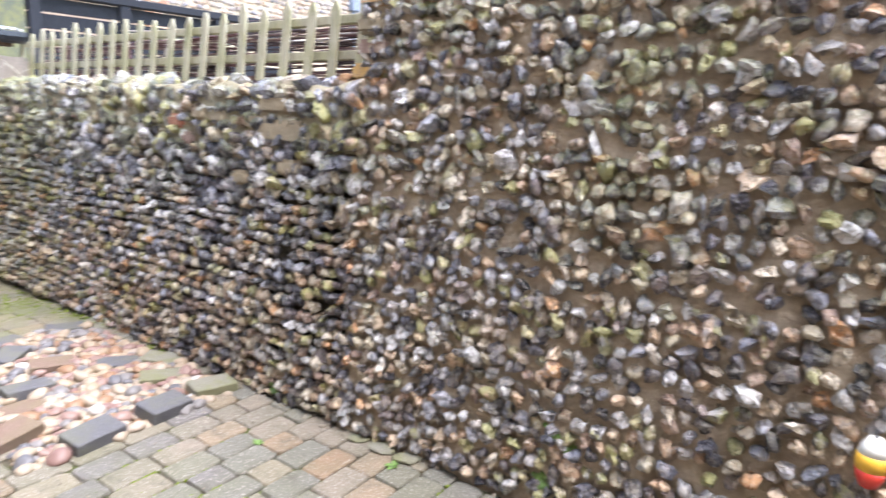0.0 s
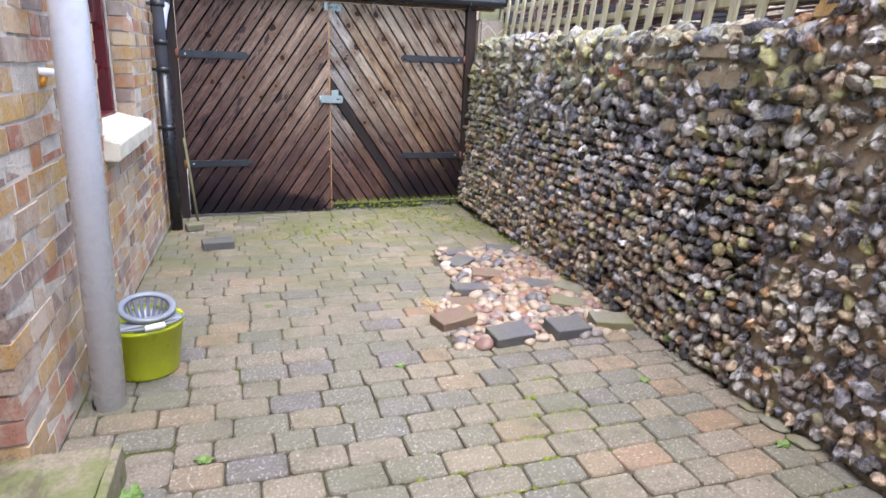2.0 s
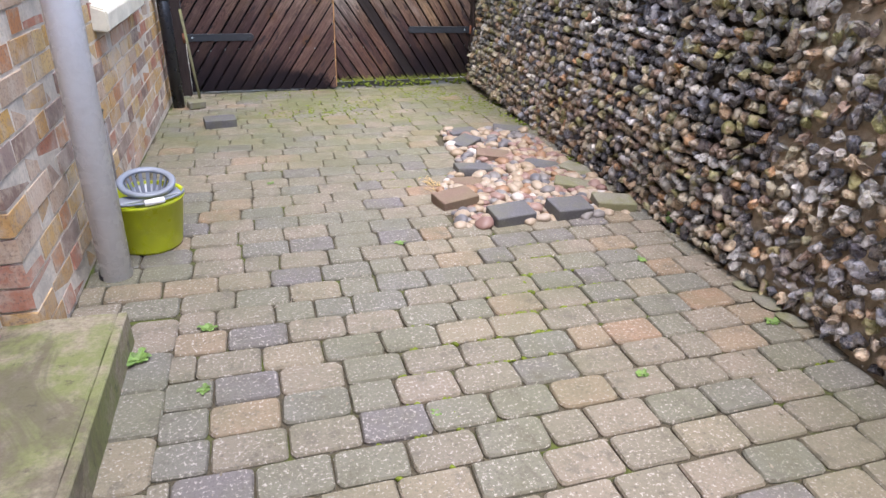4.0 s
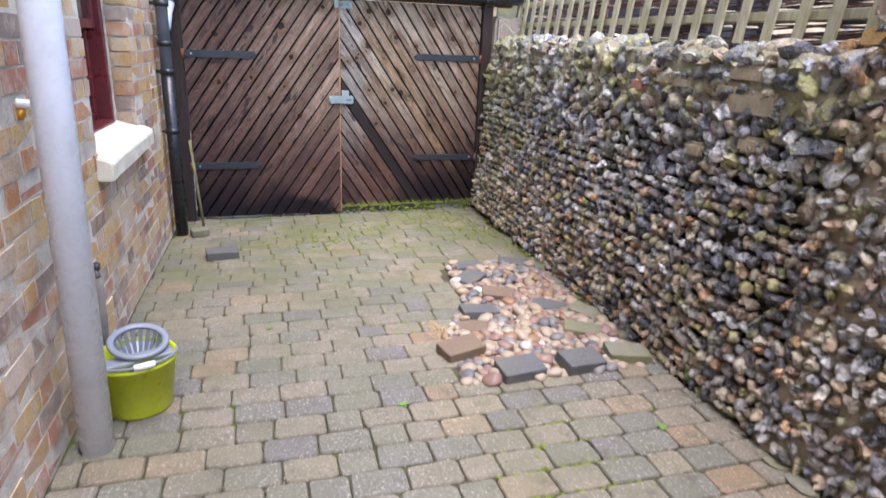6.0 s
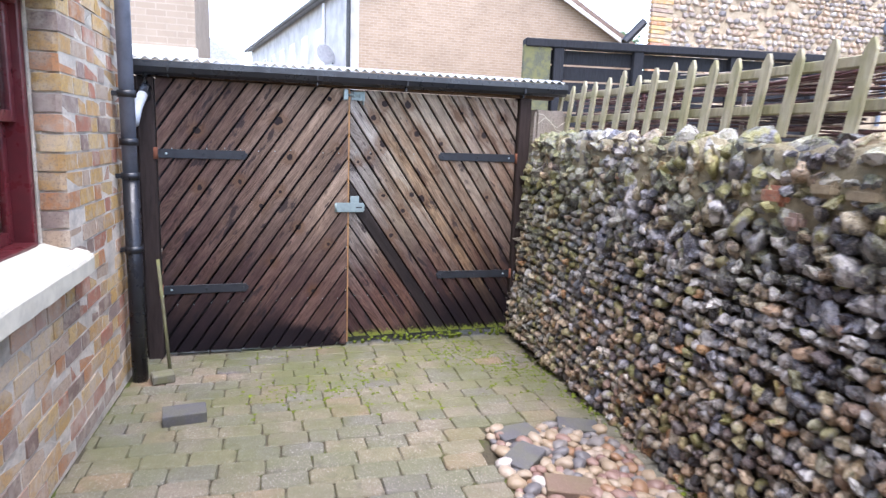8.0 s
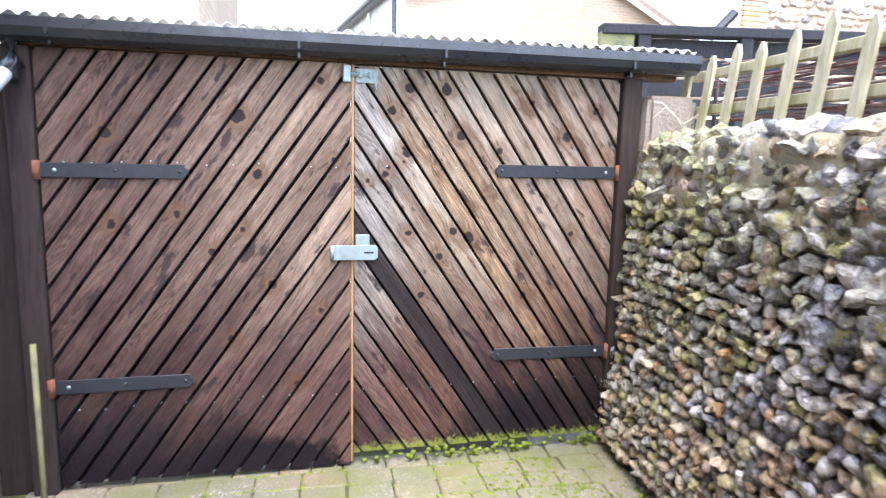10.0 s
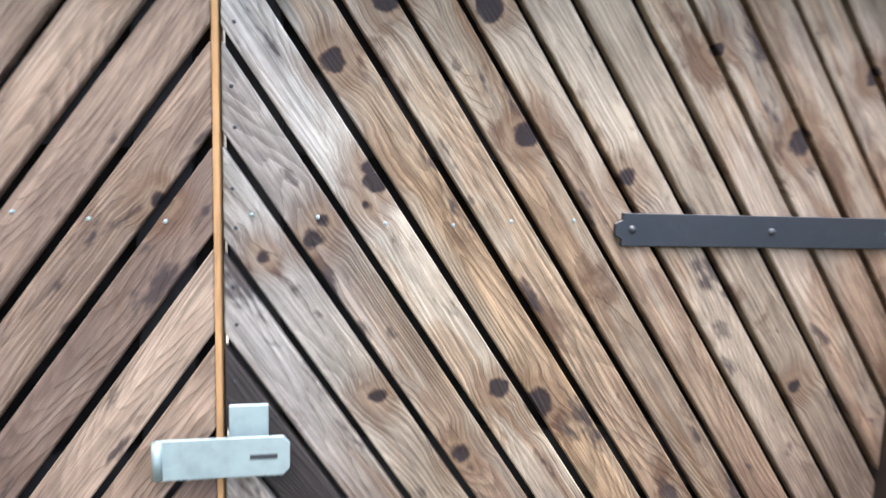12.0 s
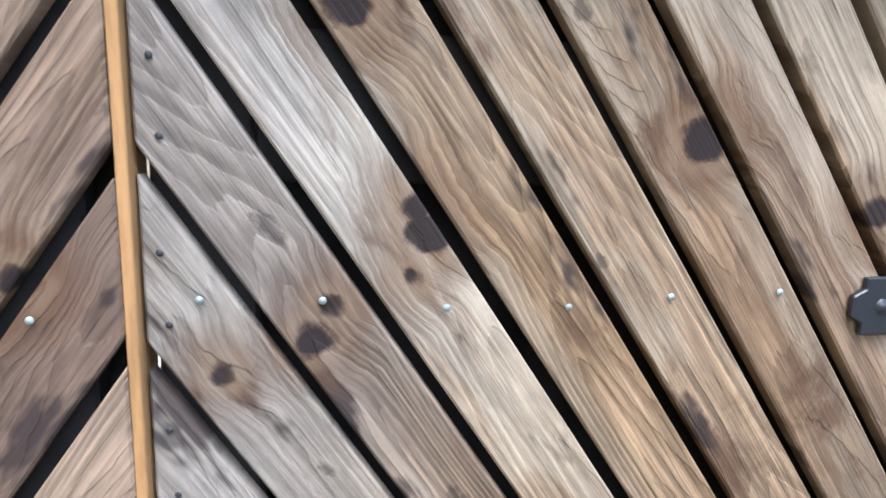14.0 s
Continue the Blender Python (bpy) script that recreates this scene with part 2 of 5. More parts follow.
def plank_mat(name, tone=0.0):
    """Weathered softwood boards, grain along local x, knots, near-black low down."""
    m = Mat(name, 0.8, spec=0.12)
    r = m.rnd(False)
    p = m.z()
    rag = m.noise(m.world(), 60.0, 3.0, 0.6)
    flat = m.scaled(m.world(), (1, 0, 1))
    near = None
    for x, z, size in KNOTS:
        d = m.n("VectorMath", i0=flat, i1=(x, 0, z))
        d.operation = "DISTANCE"
        e = m.math("SUBTRACT", d.outputs["Value"], size)
        near = e if near is None else m.math("MINIMUM", near, e)
    near = m.math("ADD", near, m.math("ADD", m.math("MULTIPLY", m.math("SUBTRACT", rag, 0.5), 0.014), m.math("MULTIPLY", m.math("SUBTRACT", m.noise(m.world(), 22.0, 2.0, 0.5), 0.5), 0.03)))
    v = m.coord((1, 1, 1), m.spread(r))
    vo = m.n("TexVoronoi", Vector=m.scaled(v, (3.4, 8.0, 0.0)), Scale=1.0, Randomness=0.9)
    vo.voronoi_dimensions = "2D"
    sep = m.n("SeparateColor", Color=vo.outputs["Color"])
    away = m.math("SUBTRACT", vo.outputs["Distance"], m.span(sep.outputs[0], 0.5, 1.0, 0.0, 0.07))
    crack = m.noise(m.scaled(v, (9.0, 420.0, 1.0)), 1.0, 2.0, 0.5)
    knot = m.math("MAXIMUM", m.span(near, 0.004, -0.003), m.span(m.math("ADD", away, m.math("MULTIPLY", m.math("SUBTRACT", rag, 0.5), 0.16)), 0.03, -0.02, 0, 0.6))
    halo = m.span(near, 0.055, 0.0)
    ringed = m.math("MULTIPLY", m.span(near, 0.02, 0.006), m.span(near, -0.001, 0.006))
    cx = m.n("CombineXYZ", X=0.0, Y=m.math("MULTIPLY", halo, 0.014), Z=0.0)
    gv = m.n("VectorMath", i0=v, i1=cx.outputs[0]).outputs[0]
    field = m.noise(m.scaled(gv, (1.3, 9.0, 1.0)), 1.0, 1.5, 0.4)
    field = m.math("ADD", field, m.math("MULTIPLY", m.noise(m.scaled(gv, (22.0, 70.0, 1.0)), 1.0, 3.0, 0.6), 0.022))
    grain = m.math("FRACT", m.math("MULTIPLY", field, 34.0))
    grain = m.math("MULTIPLY", m.span(grain, 0.15, 0.86), m.span(grain, 1.0, 0.9))
    fine = m.noise(m.scaled(gv, (4.0, 210.0, 1.0)), 1.0, 6.0, 0.75)
    streak = m.noise(m.scaled(gv, (0.8, 52.0, 1.0)), 1.0, 6.0, 0.7)
    honey = m.noise(m.scaled(gv, (1.6, 15.0, 1.0)), 1.0, 5.0, 0.62, 0.6)
    blot = m.noise(m.scaled(v, (3.4, 8.0, 1.0)), 1.0, 6.0, 0.68, 0.5)
    tonev = m.again(r, 23.7)
    brown = m.mix(tonev, (0.115, 0.067, 0.056), (0.046, 0.026, 0.027))
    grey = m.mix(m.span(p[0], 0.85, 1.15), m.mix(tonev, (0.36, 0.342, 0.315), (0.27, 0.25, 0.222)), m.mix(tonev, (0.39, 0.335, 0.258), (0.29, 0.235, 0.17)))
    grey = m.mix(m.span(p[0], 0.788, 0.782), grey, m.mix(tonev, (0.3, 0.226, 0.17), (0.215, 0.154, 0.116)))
    # sun-bleached towards the meeting edge of the leaves, near-black low down
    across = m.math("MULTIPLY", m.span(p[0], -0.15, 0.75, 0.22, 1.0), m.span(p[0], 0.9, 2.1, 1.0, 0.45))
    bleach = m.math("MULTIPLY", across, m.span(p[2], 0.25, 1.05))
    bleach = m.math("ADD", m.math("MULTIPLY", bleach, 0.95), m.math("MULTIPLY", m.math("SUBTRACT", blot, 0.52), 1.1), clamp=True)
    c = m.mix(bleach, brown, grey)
    c = m.mix(m.span(m.math("ADD", honey, m.math("MULTIPLY", m.again(r, 41.3), 0.16)), 0.55, 0.63, 0, m.span(p[0], 0.9, 1.08, 0.12, 0.52)), c, m.mix(bleach, (0.13, 0.068, 0.045), m.mix(m.span(fine, 0.35, 0.65), (0.3, 0.19, 0.105), (0.15, 0.088, 0.048))))
    # two boards of redder heartwood on the east leaf
    slant = m.math("ADD", p[2], m.math("MULTIPLY", m.math("SUBTRACT", p[0], 0.787), 1.47))
    heart = m.math("MULTIPLY", m.span(slant, 1.688, 1.7), m.span(slant, 1.842, 1.83))
    heart = m.math("MAXIMUM", heart, m.math("MULTIPLY", m.math("MULTIPLY", m.span(slant, 1.975, 1.985), m.span(slant, 2.114, 2.104)), m.span(p[2], 1.5, 1.3, 0.3, 0.8)))
    heart = m.math("MULTIPLY", m.math("MULTIPLY", heart, m.span(p[0], 0.79, 0.8)), m.span(honey, 0.36, 0.56, 0.1, 0.62))
    c = m.mix(heart, c, m.mix(m.span(streak, 0.35, 0.65), (0.32, 0.215, 0.125), (0.16, 0.098, 0.055)))
    f = m.math("MULTIPLY", m.span(streak, 0.34, 0.68, 1.1, 0.84), m.span(fine, 0.34, 0.68, 1.25, 0.7))
    mottle = m.noise(m.scaled(gv, (9.0, 26.0, 1.0)), 1.0, 5.0, 0.65)
    f = m.math("MULTIPLY", f, m.span(mottle, 0.32, 0.68, 1.16, 0.8))
    f = m.math("MULTIPLY", f, m.span(grain, 0.0, 1.0, 1.05, m.span(honey, 0.42, 0.66, 0.94, 0.68)))
    sc = m.n("VectorMath", i0=c)
    sc.operation = "SCALE"
    m.put(sc, "Scale", f)
    c = sc.outputs[0]
    c = m.mix(m.span(m.again(r, 61.7), 0.55, 0.95, 0, m.span(p[0], 0.782, 0.79, 0.55, 0.25)), c, (0.05, 0.03, 0.03))
    c = m.mix(m.span(blot, 0.55, 0.66, 0, m.span(p[0], 0.85, 1.2, 0.5, 0.8)), c, (0.075, 0.042, 0.028))
    smut = m.noise(m.scaled(v, (5.0, 14.0, 1.0)), 1.0, 4.0, 0.6)
    c = m.mix(m.span(smut, 0.59, 0.66, 0, 0.85), c, (0.03, 0.024, 0.026))
    c = m.mix(m.math("MULTIPLY", halo, m.span(streak, 0.3, 0.7, 0.95, 0.4)), c, (0.1, 0.052, 0.028))
    c = m.mix(m.math("MULTIPLY", m.math("MULTIPLY", ringed, bleach), 0.35), c, (0.26, 0.2, 0.14))
    c = m.mix(m.math("MULTIPLY", knot, 0.94), c, (0.022, 0.018, 0.02))
    c = m.mix(m.span(crack, 0.66, 0.74, 0, 0.65), c, (0.03, 0.024, 0.022))
    foot_noise = m.noise(m.world((2.2, 2.2, 2.2)), 1.0, 5.0, 0.65)
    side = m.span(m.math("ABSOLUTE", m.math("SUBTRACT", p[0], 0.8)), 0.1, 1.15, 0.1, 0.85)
    low = m.span(m.math("ADD", p[2], m.math("MULTIPLY", m.math("SUBTRACT", foot_noise, 0.5), 0.9)), side, 0.02)
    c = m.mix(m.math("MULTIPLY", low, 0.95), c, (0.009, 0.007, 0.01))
    if tone:
        c = m.mix(tone, c, (0.02, 0.017, 0.018))
    moss = m.math("MULTIPLY", m.span(m.math("ADD", p[2], m.math("MULTIPLY", m.math("SUBTRACT", rag, 0.5), 0.12)), 0.06, 0.02), m.span(p[0], 0.78, 0.8))
    c = m.mix(m.math("MULTIPLY", moss, 0.75), c, (0.21, 0.25, 0.045))
    h = m.math("ADD", m.math("MULTIPLY", grain, -0.5), m.math("ADD", m.math("MULTIPLY", fine, -0.7), m.math("MULTIPLY", knot, -0.8)))
    return m.done(c, h, 0.5, 0.004, m.span(streak, 0.3, 0.8, 0.65, 0.95))


def timber_mat(name, color, green=0.0):
    """Sawn timber, weathered, grain along its length by world stretch."""
    m = Mat(name, 0.85, spec=0.25)
    r = m.rnd(False)
    v = m.coord((3.0, 3.0, 3.0), m.spread(r))
    s = m.noise(m.scaled(v, (6, 6, 0.7)), 3.0, 6.0, 0.7)
    a = m.noise(m.world(), 7.0, 5.0, 0.6)
    c = m.mix(m.span(s, 0.35, 0.75), color, tuple(x * 0.5 for x in color))
    c = m.mix(m.math("MULTIPLY", m.span(a, 0.4, 0.65), green), c, (0.2, 0.21, 0.06))
    return m.done(c, s, 0.5, 0.005)


def twig_mat():
    m = Mat("twig", 0.8)
    r = m.rnd(False)
    f = m.noise(m.world(), 40.0, 4.0)
    c = m.ramp(m.again(r, 7.7), [(0, (0.06, 0.036, 0.04)), (0.3, (0.15, 0.07, 0.075)), (0.6, (0.24, 0.15, 0.14)), (0.85, (0.44, 0.37, 0.33))], True)
    return m.done(m.mix(m.span(f, 0.4, 0.7, 0, 0.6), c, (0.05, 0.04, 0.038)), f, 0.4, 0.004)


FLINT, FLINT_J = flint_mat("flint", False), flint_mat("flint_joined", True)
MORTAR_DARK, MORTAR = mortar_mat("mortar_dark", (0.105, 0.09, 0.068)), mortar_mat("mortar_tan", (0.5, 0.41, 0.295))
BRICK, BRICK_J = brick_mat("brick", False), brick_mat("brick_joined", True)
LIME = mortar_mat("lime_mortar", (0.72, 0.65, 0.55))
SANDSTONE = mortar_mat("sandstone", (0.42, 0.35, 0.24))
BAND = mortar_mat("mossy_mortar", (0.4, 0.36, 0.25))
PAVER, PAVER_J = paver_mat("paver", False), paver_mat("paver_joined", True)
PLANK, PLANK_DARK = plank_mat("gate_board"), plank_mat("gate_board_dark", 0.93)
POST = timber_mat("dark_post", (0.04, 0.028, 0.025))
FENCE = timber_mat("fence_timber", (0.42, 0.39, 0.28), 0.4)
TWIG = twig_mat()
BLACK_WOOD = timber_mat("black_boards", (0.022, 0.024, 0.03))
# near-black that puts the shade of the gate's gaps into the colour
GAP_BLACK = plain("gap_black", (0.008, 0.007, 0.008), 0.9)
RAW = timber_mat("raw_timber", (0.42, 0.24, 0.11))
BLACK_PVC = plain("black_pipe", (0.015, 0.017, 0.022), 0.35)
GREY_PVC = plain("grey_pipe", (0.9, 0.93, 1.0), 0.3, vary=0.08, strength=0.03)
IRON = plain("painted_iron", (0.026, 0.031, 0.039), 0.45, 0.1)
RUST = plain("rust", (0.2, 0.07, 0.035), 0.9)
ZINC = plain("galvanised", (0.3, 0.385, 0.39), 0.5, 0.3)
CREAM = plain("cream_masonry_paint", (0.66, 0.62, 0.5), 0.7, vary=0.1)
RED = plain("burgundy_paint", (0.13, 0.02, 0.024), 0.35)
WHITE = plain("white_paint", (0.78, 0.78, 0.77), 0.6, vary=0.06)
LIME_PLASTIC = plain("lime_plastic", (0.50, 0.56, 0.015), 0.35, vary=0.05, strength=0.02)
GREY_PLASTIC = plain("grey_plastic", (0.19, 0.21, 0.25), 0.45, vary=0.06, strength=0.03)
CONCRETE = mortar_mat("concrete", (0.48, 0.44, 0.37))
SAND = mortar_mat("joint_soil", (0.105, 0.09, 0.06))


def joint_mat():
    """Damp soil in the joints, green with moss in patches."""
    m = Mat("paving_joint", 0.95, spec=0.1)
    a, b = m.noise(m.world(), 2.6, 5.0, 0.65), m.noise(m.world(), 80.0, 4.0, 0.7)
    c = m.mix(m.span(b, 0.4, 0.7), (0.085, 0.073, 0.05), (0.048, 0.041, 0.03))
    c = m.mix(m.span(a, 0.5, 0.62, 0, 0.85), c, m.mix(b, (0.1, 0.13, 0.02), (0.045, 0.06, 0.015)))
    return m.done(c, b, 0.9, 0.012)


JOINT = joint_mat()


# ---- mesh helpers ----
def mesh_of(name, bm, material, smooth=False):
    me = bpy.data.meshes.new(name)
    bm.to_mesh(me)
    bm.free()
    me.materials.append(material)
    if smooth:
        me.polygons.foreach_set("use_smooth", [True] * len(me.polygons))
    return me


def thing(name, m, label, category, group="", kind=""):
    ob = new(name)
    ob.empty_display_size = 0.1
    ob.matrix_world = m
    return tagged(ob, label, category, group, kind)


def part(name, bm, material, parent, label="", smooth=False):
    ob = new(name, mesh_of(name, bm, material, smooth))
    ob.parent = parent
    return tagged(ob, label)


def solid(name, bm, material, m, label, category, group="", kind="", smooth=False):
    ob = new(name, mesh_of(name, bm, material, smooth))
    ob.matrix_world = m
    return tagged(ob, label, category, group, kind)


def box(lo, hi, bevel=0.0, bm=None, m=None, seg=1):
    """A box between two corners, its edges rounded."""
    own = bmesh.new()
    bmesh.ops.create_cube(own, size=1)
    for v in own.verts:
        v.co = Vector([lo[i] + (v.co[i] + 0.5) * (hi[i] - lo[i]) for i in range(3)])
    if bevel:
        bmesh.ops.bevel(own, geom=own.edges[:], offset=bevel, segments=seg, affect="EDGES")
    if m is not None:
        own.transform(m)
    return merged(bm, own)


def merged(bm, own):
    if bm is None:
        return own
    me = bpy.data.meshes.new("tmp")
    own.to_mesh(me)
    own.free()
    bm.from_mesh(me)
    bpy.data.meshes.remove(me)
    return bm


def tube(points, r, sides=12, bm=None, caps=True, r_end=None):
    """A round bar along points."""
    own = bmesh.new()
    pts = [Vector(p) for p in points]
    rings = []
    for i, p in enumerate(pts):
        d = (pts[min(i + 1, len(pts) - 1)] - pts[max(i - 1, 0)]).normalized()
        q = d.to_track_quat("Z", "Y")
        rr = r if r_end is None else r + (r_end - r) * i / (len(pts) - 1)
        rings.append([own.verts.new(p + q @ Vector((rr * math.cos(a), rr * math.sin(a), 0))) for a in [2 * math.pi * k / sides for k in range(sides)]])
    for a, b in zip(rings, rings[1:]):
        for k in range(sides):
            own.faces.new((a[k], a[(k + 1) % sides], b[(k + 1) % sides], b[k]))
    if caps:
        own.faces.new(rings[0][::-1]), own.faces.new(rings[-1])
    return merged(bm, own)


def lathe(profile, sides=32, bm=None, squash=1.0):
    """A turned shape from (radius, height) pairs."""
    own = bmesh.new()
    rings = [[own.verts.new((r * math.cos(2 * math.pi * k / sides), squash * r * math.sin(2 * math.pi * k / sides), h)) for k in range(sides)] for r, h in profile]
    for a, b in zip(rings, rings[1:]):
        for k in range(sides):
            own.faces.new((a[k], a[(k + 1) % sides], b[(k + 1) % sides], b[k]))
    return merged(bm, own)


def prism(poly, depth, m=None, bevel=0.0):
    """A flat polygon in x, z drawn out along y."""
    own = bmesh.new()
    a = [own.verts.new((x, 0, z)) for x, z in poly]
    b = [own.verts.new((x, depth, z)) for x, z in poly]
    own.faces.new(a), own.faces.new(b[::-1])
    for i in range(len(poly)):
        j = (i + 1) % len(poly)
        own.faces.new((a[j], a[i], b[i], b[j]))
    bmesh.ops.recalc_face_normals(own, faces=own.faces[:])
    if bevel:
        bmesh.ops.bevel(own, geom=own.edges[:], offset=bevel, segments=1, affect="EDGES")
    if m is not None:
        own.transform(m)
    return own


def shape_arrays(bm):
    bm.verts.ensure_lookup_table()
    bm.verts.index_update()
    v = np.array([x.co[:] for x in bm.verts])
    f = [[y.index for y in x.verts] for x in bm.faces]
    bm.free()
    return v, f


def joined(name, shapes, places, material, parent, smooth=False, angular=()):
    """Many shapes (verts, faces) at many poses in one mesh."""
    verts, faces, flags, base = [], [], [], 0
    for k, m in places:
        v, f = shapes[k]
        a = np.array(m)
        verts.append(v @ a[:3, :3].T + a[:3, 3])
        faces += [[i + base for i in q] for q in f]
        flags += [smooth  and k not in angular] * len(f)
        base += len(v)
    me = bpy.data.meshes.new(name)
    me.from_pydata(np.concatenate(verts).tolist() if verts else [], [], faces)
    me.materials.append(material)
    me.polygons.foreach_set("use_smooth", flags)
    ob = new(name, me)
    ob.parent = parent
    return tagged(ob, kind="stuff")


def shared(name, shapes, material, smooth=False, angular=()):
    out = []
    for k, (v, f) in enumerate(shapes):
        me = bpy.data.meshes.new(name)
        me.from_pydata(v.tolist(), [], f)
        me.materials.append(material)
        if smooth and k not in angular:
            me.polygons.foreach_set("use_smooth", [True] * len(me.polygons))
        out.append(me)
    return out


def scatter(name, near, far, shapes, mat_one, mat_many, parent, smooth=False, angular=()):
    """near: pieces of their own; far: one joined part."""
    meshes = shared(name, shapes, mat_one, smooth, angular)
    for k, m in near:
        ob = new(name, meshes[k])
        ob.parent = parent
        ob.matrix_basis = m
    if far:
        joined("more_" + name + "s", shapes, far, mat_many, parent, smooth, angular)


def trs(x, y, z, sx, sy, sz, rx=0.0, ry=0.0, rz=0.0):
    return Matrix.LocRotScale((x, y, z), Euler((rx, ry, rz)), (sx, sy, sz))


def stone_shapes(n, cuts, rough, seed, sub=2):
    """Rounded stones of radius about 1, some with broken faces."""
    rng = random.Random(seed)
    out = []
    for i in range(n):
        bm = bmesh.new()
        bmesh.ops.create_icosphere(bm, subdivisions=sub, radius=1)
        planes = [(Vector((rng.gauss(0, 1), rng.gauss(0, 1), rng.gauss(0, 1))).normalized(), rng.uniform(0.5, 0.9)) for _ in range(cuts)]
        off = Vector((rng.uniform(0, 90), rng.uniform(0, 90), rng.uniform(0, 90)))
        for v in bm.verts:
            p = v.co.copy()
            p *= 1 + rough * noise.noise(p * 1.1 + off) + 0.5 * rough * noise.noise(p * 2.7 + off) - 0.25 * rough * abs(noise.noise(p * 4.6 + off))
            for nrm, dd in planes:
                e = p.dot(nrm) - dd
                if e > 0:
                    p -= nrm * e * 0.92
            v.co = p
        out.append(shape_arrays(bm))
    return out


# ---- plan: two walls that run off the gate's square by about four degrees ----
SKEW = 0.067
LEFT0, RIGHT0 = -0.862, 1.628
LEFT = pose(LEFT0, 0, 0, 0, 0, -math.degrees(math.atan(SKEW)))
RIGHT = pose(RIGHT0, 0, 0, 0, 0, -math.degrees(math.atan(SKEW)))
GATE_Y = 5.52
BATTER = 0.085
WALL_TOP, TALL_END = 1.40, 1.9


def ground_z(y):
    s = min(max((y - 3.6) / 1.8, 0), 1)
    return -0.04 * s * s * (3 - 2 * s)


# ground
bm = bmesh.new()
bmesh.ops.create_grid(bm, x_segments=4, y_segments=4, size=300)
solid("ground", bm, SAND, pose(0, 0, -0.12), "dark bare soil and asphalt ground under everything", "ground", kind="structure")

# pavement bed
bm = bmesh.new()
ys = [-2.4 + 0.2 * i for i in range(42)]
rows = [[bm.verts.new((x, y, ground_z(y) - (0.013 if y < 2.6 else 0.0085))) for x in (LEFT0 + SKEW * y - 0.3, 0.5, RIGHT0 + SKEW * y + 0.15)] for y in ys]
for a, b in zip(rows, rows[1:]):
    for i in range(2):
        bm.faces.new((a[i], a[i + 1], b[i + 1], b[i]))
pavement = solid("pavement", bm, JOINT, Matrix(), "worn tumbled block paving with mossy joints", "paving", kind="structure")


